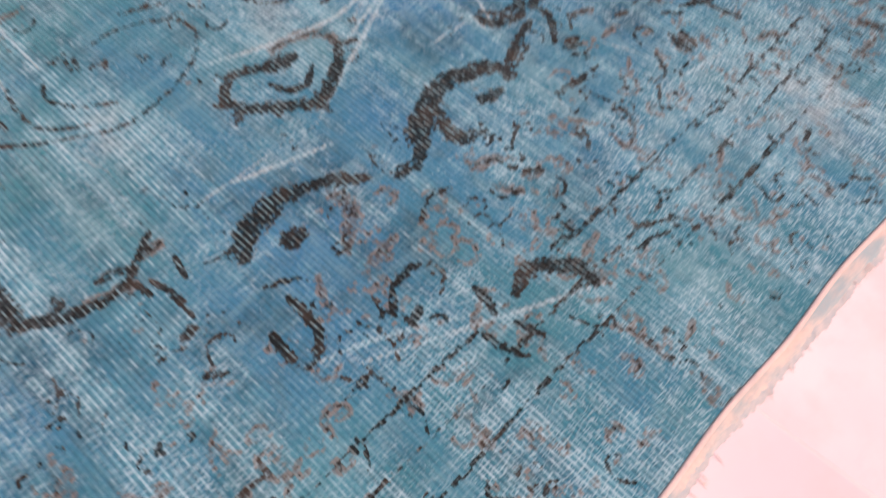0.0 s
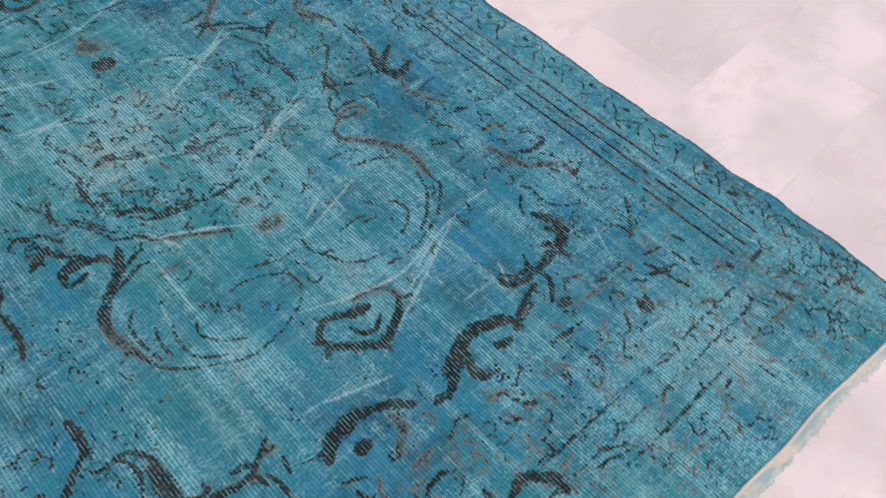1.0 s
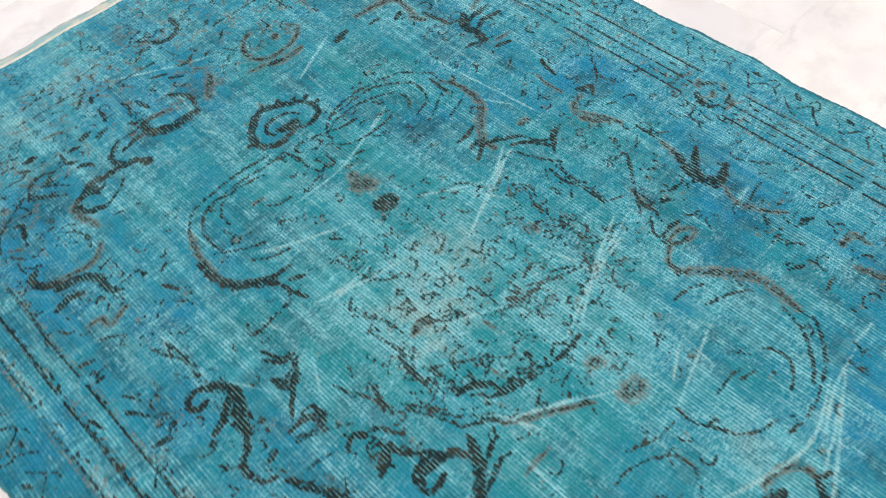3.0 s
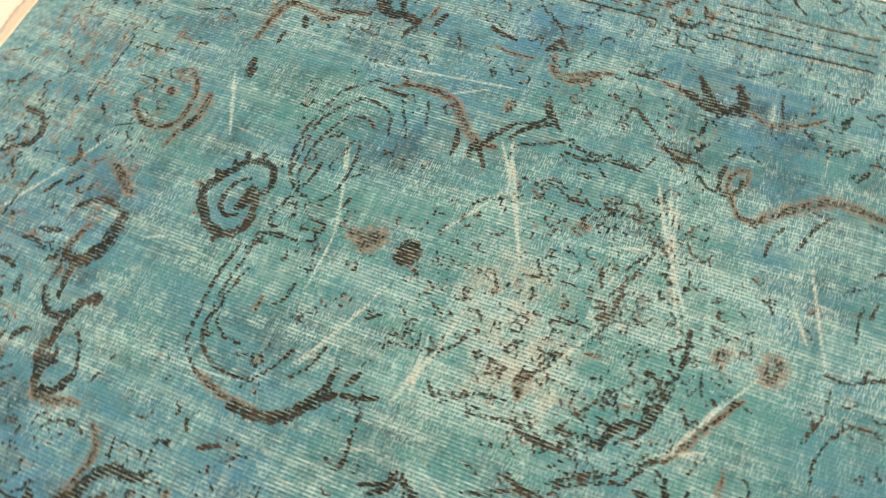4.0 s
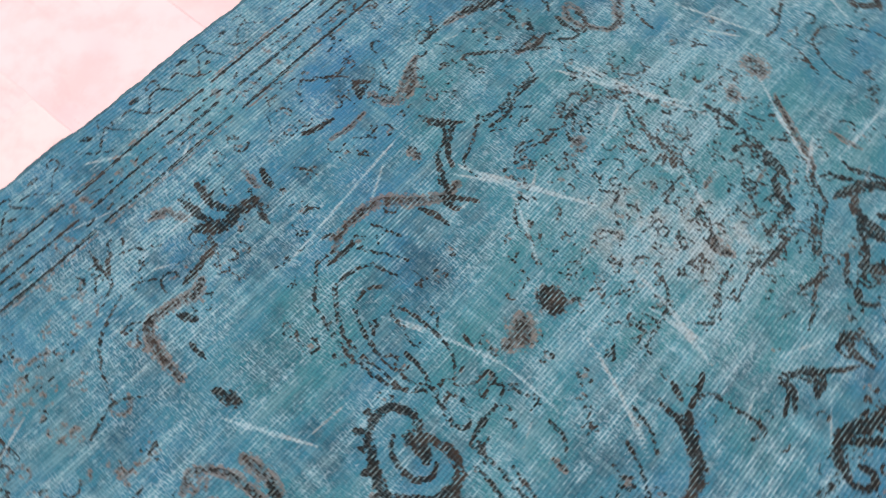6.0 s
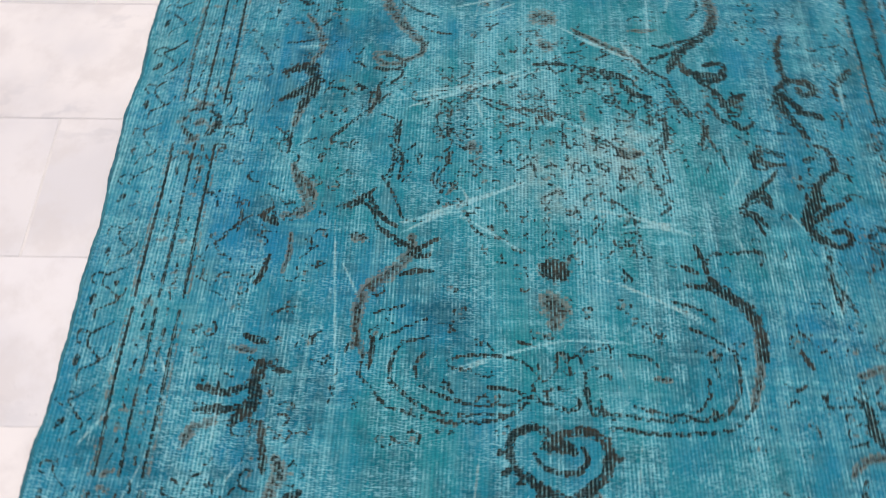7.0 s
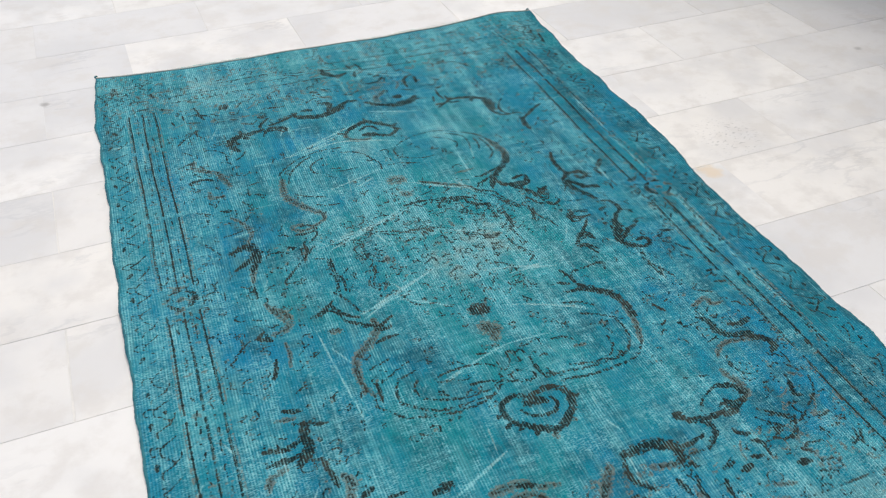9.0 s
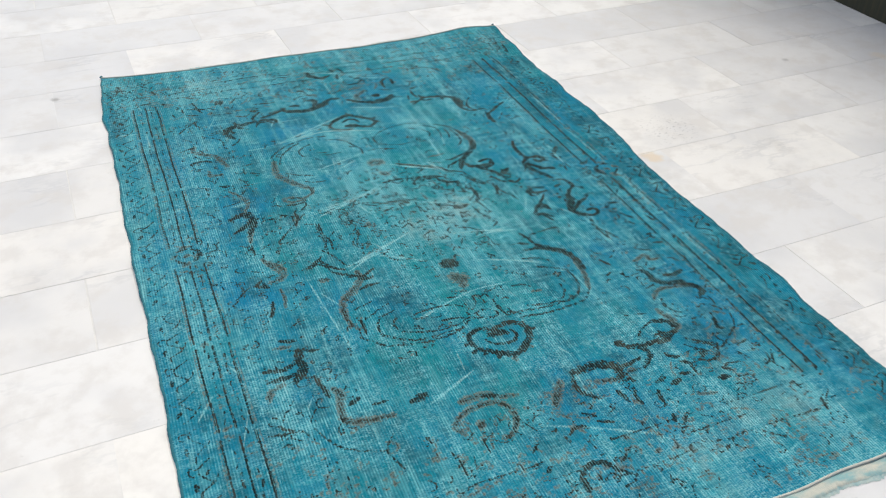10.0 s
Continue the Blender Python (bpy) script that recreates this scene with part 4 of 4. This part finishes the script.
pale(459, -1058, 70)
pale(161, -483, 50)
pale(76, -253, 60)
pale(-118, 32, 70)
pale(554, 739, 40)
pale(-388, 1034, 70)
pale(-508, 1081, 60)
pale(-318, 870, 40)
pale(-12, 731, 30)
pale(-235, 1115, 60)
pale(26, 126, 70)
pale(200, -256, 50)
pale(28, -506, 70)
pale(-187, -535, 80)
pale(-188, 709, 30)
pale(466, 118, 40)
pale(-167, 149, 50)
pale(-167, 32, 50)
pale(-105, 492, 50)
pale(224, -70, 30)
pale(223, -161, 40)
pale(-163, -213, 30)
pale(89, -460, 50)
pale(-661, 409, 50)
pale(-42, 132, 60)
pale(-366, -341, 60)
pale(392, -969, 80)
pale(242, -973, 70)
pale(182, -538, 30)
pale(-200, -477, 40)
pale(540, -952, 60)

# short pale rub lines where the rug was folded
gen = np.random.default_rng(41)
for _ in range(70):
    x, y = gen.uniform(-700, 700), gen.uniform(-1150, 1200)
    a = gen.choice([1.57, 1.57, 0.1, 1.2, 1.95]) + gen.normal(0, 0.12)
    n = gen.uniform(30, 110)
    crease(gen.uniform(5, 8), (x, y), (x + n * math.cos(a), y + n * math.sin(a)), strength=gen.uniform(0.35, 0.65))

# greener, paler middle; bluer sides
FIELD["hue"] += np.clip(1.1 - np.hypot(gx / 0.5, (gy - 0.02) / 0.75), 0, 1).astype(np.float32)
FIELD["worn"] += (0.20 * np.clip(1.0 - np.hypot(gx / 0.36, (gy - 0.02) / 0.42), 0, 1) ** 0.8).astype(np.float32)
FIELD["worn"] += (0.16 * np.clip((np.abs(gy) - 0.85) / 0.25, 0, 1)).astype(np.float32)
FIELD["hue"] += (0.38 * np.clip((-0.78 - gy) / 0.2, 0, 1)).astype(np.float32)
# +x side paler: wear together with low-angle sheen put into the colour
FIELD["worn"] += (0.16 * np.clip((gx - 0.45) / 0.2, 0, 1) * np.clip((0.8 - np.abs(gy + 0.1)) / 0.3, 0, 1)).astype(np.float32)
# the far side is deeper dyed, with a pale stripe rubbed between its lines
FIELD["worn"] -= (0.22 * np.clip((-0.60 - gx) / 0.08, 0, 1)).astype(np.float32)
for a in (-520, -260, 60, 330):
    stroke("worn", 9, 0.42, *[(-688 + wobble(y, 4), y) for y in np.linspace(a, a + 230, 5)])


lift_r = np.clip((gx - edge_right(gy) + 0.07) / 0.07, 0, 1) ** 2
lift_l = np.clip((edge_left(gy) + 0.07 - gx) / 0.07, 0, 1) ** 2
gz = 0.0065 + 0.0012 * np.sin(gx * 9 + 2 * np.sin(gy * 5)) + 0.0012 * np.sin(gy * 11 + 1.5 * np.sin(gx * 7 + 1))
gz = gz + lift_r * np.clip(0.002 + bumps(gy, (0.0016, 0.37, 0.4), (0.0010, 0.21, 1.9), (0.0008, 0.13, 0.7)), 0, 0.02)
gz = gz + lift_l * np.clip(0.002 + bumps(gy, (0.0030, 0.33, 1.2), (0.0020, 0.21, 0.2), (0.0012, 0.12, 0.9)), 0, 0.02)
warp_u = gx + 0.004 * np.sin(gy * 2.1 + 3 * gx) + 0.0012 * np.sin(gy * 13 + 9 * gx)
gz = gz + 0.00035 * np.sin(2 * np.pi * warp_u / RIB)


def rug():
    thing = tagged(empty("rug"), "worn overdyed turquoise wool rug with faded dark scrolls on marble", "rug")
    top = np.stack([gx, gy, gz], -1).reshape(-1, 3)
    idx = np.arange(NX * NY).reshape(NX, NY)
    quads = np.stack([idx[:-1, :-1], idx[1:, :-1], idx[1:, 1:], idx[:-1, 1:]], -1).reshape(-1, 4)
    ring = np.concatenate([idx[:-1, 0], idx[-1, :-1], idx[:0:-1, -1], idx[0, :0:-1]])
    low = top[ring].copy()
    low[:, 2] = np.maximum(low[:, 2] - 0.006, 0.0008)
    n0, m = len(top), len(ring)
    nxt = np.roll(np.arange(m), -1)
    skirt = np.stack([ring[nxt], ring, n0 + np.arange(m), n0 + nxt], -1)
    verts, faces = np.vstack([top, low]), np.vstack([quads, skirt])
    me = bpy.data.meshes.new("woven_field")
    me.vertices.add(len(verts))
    me.vertices.foreach_set("co", verts.astype(np.float32).ravel())
    me.loops.add(faces.size)
    me.loops.foreach_set("vertex_index", faces.astype(np.int32).ravel())
    me.polygons.add(len(faces))
    me.polygons.foreach_set("loop_start", np.arange(0, faces.size, 4, dtype=np.int32))
    me.update(calc_edges=True)
    me.shade_smooth()
    for name, grid in (*FIELD.items(), ("warp_u", warp_u)):
        values = np.concatenate([grid.reshape(-1), grid.reshape(-1)[ring]]).astype(np.float32)
        me.attributes.new(name, "FLOAT", "POINT").data.foreach_set("value", values)
    part("woven_field", me, WOOL, thing)
    return thing


def strip(rows):
    """A bmesh sheet from rows of points."""
    bm = bmesh.new()
    made = [[bm.verts.new(p) for p in row] for row in rows]
    for r0, r1 in zip(made[:-1], made[1:]):
        for i in range(len(r0) - 1):
            bm.faces.new((r0[i], r0[i + 1], r1[i + 1], r1[i]))
    for fc in bm.faces:
        fc.smooth = True
    bmesh.ops.recalc_face_normals(bm, faces=bm.faces)
    return bm


def tube(points, radius, sides=7):
    """A cord along points."""
    rows = []
    for i, p in enumerate(points):
        d = Vector(points[min(i + 1, len(points) - 1)]) - Vector(points[max(i - 1, 0)])
        d.normalize()
        side = d.cross(Vector((0, 0, 1))).normalized()
        up = side.cross(d)
        rr = radius(i) if callable(radius) else radius
        rows.append([Vector(p) + (side * math.cos(q) + up * math.sin(q)) * rr for q in np.linspace(0, 2 * math.pi, sides + 1)])
    return strip(rows)


def rug_ends(thing):
    gen = np.random.default_rng(3)
    for name, edge, out, j in (("kilim_end", end_a, -1, 0), ("kilim_end", end_b, 1, NY - 1)):
        xs = np.linspace(edge_left(edge(0.0)) + 0.004, edge_right(edge(0.0)) - 0.004, 420)
        wide = (0.014 if out < 0 else 0.032) + 0.003 * np.sin(xs * 9 + out) + 0.0015 * np.sin(xs * 31) + gen.normal(0, 0.0013, len(xs))
        wide *= np.clip(np.minimum(xs - xs[0], xs[-1] - xs) / 0.05, 0.35, 1)
        rows = []
        for t, z in ((-0.12, 0.0065), (0.0, 0.0062), (0.35, 0.0060), (0.7, 0.0052), (0.95, 0.0034), (1.0, 0.0012)):
            rows.append([(x, edge(x) + out * (w * t), z + 0.0006 * math.sin(x * 70 + t * 5)) for x, w in zip(xs, wide)])
        part(name, strip(rows), KILIM, thing, "frayed cream flatweave end stained with turquoise dye")
        top = lambda x: gz[int(np.clip((x - edge_left(edge(x))) / (edge_right(edge(x)) - edge_left(edge(x))) * (NX - 1), 0, NX - 1)), j]
        cord = [(x, edge(x) - out * 0.0004, top(x) + 0.0006 + 0.0003 * math.sin(x * 300)) for x in np.linspace(xs[0], xs[-1], 500)]
        part("end_cord", tube(cord, 0.0034, 6), CORD, thing, "thin off-white twined cord")
        # a narrow ragged strip of pale turquoise beyond the flatweave
        fray = 0.005 + 0.001 * np.sin(xs * 47 + out) + 0.001 * np.sin(xs * 113) + np.abs(gen.normal(0, 0.0011, len(xs)))
        rows = [[(x, edge(x) + out * (w + t), 0.0022 - z) for x, w, t in zip(xs, wide, fray * share)] for share, z in ((-0.5, -0.0012), (0.3, 0.0006), (1.0, 0.0014))]
        part("frayed_edge", strip(rows), FRAY, thing, "ragged pale turquoise outer edge")
        # loose warp ends
        bm = bmesh.new()
        for _ in range(70):
            x = gen.uniform(xs[0], xs[-1])
            y0 = edge(x) + out * 0.017
            n, lean = gen.uniform(0.005, 0.014), gen.normal(0, 0.004)
            a, b, c = Vector((x, y0, 0.004)), Vector((x + lean * 0.4, y0 + out * n * 0.5, 0.003)), Vector((x + lean, y0 + out * n, 0.0012))
            w = Vector((0.0007, 0, 0))
            v = [bm.verts.new(p) for p in (a - w, a + w, b - w, b + w, c)]
            bm.faces.new((v[0], v[1], v[3], v[2]))
            bm.faces.new((v[2], v[3], v[4]))
        part("loose_warp_ends", bm, CORD, thing)["kind"] = "stuff"
    for i, edge in ((NX - 1, edge_right), (0, edge_left)):
        ys = np.linspace(0, NY - 1, 520).astype(int)
        pts = [(gx[i, j], gy[i, j], max(gz[i, j] - 0.0022, 0.0034)) for j in ys]
        part("selvedge", tube(pts, lambda q: 0.0034 + 0.0004 * math.sin(q * 1.7), 8), SELVEDGE, thing, "thick overcast dark teal edge")


RUG = rug()
rug_ends(RUG)


def corner_tufts(thing):
    """Knotted wool ends at the corners."""
    for x, y in ((edge_right(-1.24), end_a(0.8) - 0.004), (edge_left(-1.2), end_a(-0.82) - 0.004)):
        side = 1 if x > 0 else -1
        pts = [(x + side * 0.004 * t + 0.003 * math.sin(5 * t), y - 0.012 * t, 0.009 - 0.005 * t) for t in np.linspace(0, 1, 9)]
        part("corner_tuft", tube(pts, lambda q: 0.0055 - 0.0004 * q + 0.0006 * math.sin(3 * q), 8), SELVEDGE, thing, "knotted dark wool tuft")


corner_tufts(RUG)

# ---- the floor ----
ROW, LONG = 0.301, 0.615
LAID = radians(1.75)              # the tiles lie slightly askew to the rug
floor = tagged(empty("floor"), "polished white and grey marble tiles in running bond", "floor", kind="structure")


def slab(w, d, h=0.012, bevel=0.0012):
    bm = bmesh.new()
    bmesh.ops.create_cube(bm, size=1, matrix=Matrix.Translation((0, 0, -h / 2)) @ Matrix.Diagonal((w, d, h, 1)))
    top = [e for e in bm.edges if all(v.co.z > -1e-6 for v in e.verts)]
    bmesh.ops.bevel(bm, geom=top, offset=bevel, segments=1, affect="EDGES")
    return bm


bed = bmesh.new()
bmesh.ops.create_grid(bed, x_segments=2, y_segments=2, size=300)
part("ground", bed, GROUT, floor)["kind"] = "structure"
bpy.data.objects["ground"].location.z = -0.0012
tile_mesh = bpy.data.meshes.new("marble_tile")
bm = slab(LONG - 0.0011, ROW - 0.0011, 0.012, 0.0005)
bm.to_mesh(tile_mesh)
bm.free()
# tone of single slabs, (row, place): (grey, cream)
TONES = {(-6, 0): (0.7, 0), (-6, -1): (0.45, 0), (-5, 0): (0.8, 0), (-5, -1): (0, 0.25), (-4, 1): (0.6, 0.1), (-4, 0): (0.5, 0), (-3, 0): (0, 0.1),
         (-3, 1): (0.05, 0.1), (-2, 1): (0.7, 0.4), (-2, 0): (0.45, 0.5), (-1, 0): (0.1, 0.7), (0, 1): (0.5, 0.4), (0, 0): (0.05, 0.4), (1, 0): (0.25, 0.1),
         (2, 0): (0, 0.6), (2, 1): (0, 0.5), (-4, -3): (0.75, 0), (-4, -4): (0.85, 0), (-3, -3): (0.1, 0.1), (-3, -4): (0.4, 0), (-3, -5): (0.8, 0),
         (-2, -3): (0, 0.1), (-2, -4): (0.5, 0), (-2, -5): (0.85, 0), (-1, -3): (0.05, 0.6), (-1, -4): (0.15, 0), (-1, -5): (0.6, 0), (0, -3): (0.05, 0.5),
         (0, -4): (0.2, 0.1), (1, -3): (0.75, 0), (1, -4): (0.55, 0), (2, -3): (0, 0.2), (3, -3): (0.1, 0.2)}
toner = np.random.default_rng(8)
for j in range(-12, 9):
    for i in range(-6, 5):
        tile = part("marble_tile", tile_mesh, MARBLE, floor)
        g, w = toner.random(2)
        g, w = TONES.get((j, i), (max(0.0, g * 1.3 - 0.45), max(0.0, w - 0.45)))
        tile.color = (g, w, 0, 1)
        u, v = 0.934 + LONG / 2 * (j % 2) + LONG * (i - 0.5) + 0.004 * math.sin(j * 7 + i), -0.01 + ROW * (j + 0.5)
        tile.location = (u * math.cos(LAID) - v * math.sin(LAID), u * math.sin(LAID) + v * math.cos(LAID), 0.0002 * math.sin(i * 3 + j * 5) - 0.0002)
        tile.rotation_euler.z = LAID


def put_panels():
    thing = tagged(empty("wall_panelling", (-2.56, 0, 0)), "dark olive-brown wooden panelling standing on the marble floor", "panelling", kind="structure")
    for y in (-2.43, -1.55, -0.67, 0.21):
        bm = slab(0.05, 0.86, 2.2, 0.004)
        p = part("wood_panel", bm, WOOD, thing)
        p.location = (-0.03, y - 0.44 + 0.44, 2.2)
    return thing


put_panels()
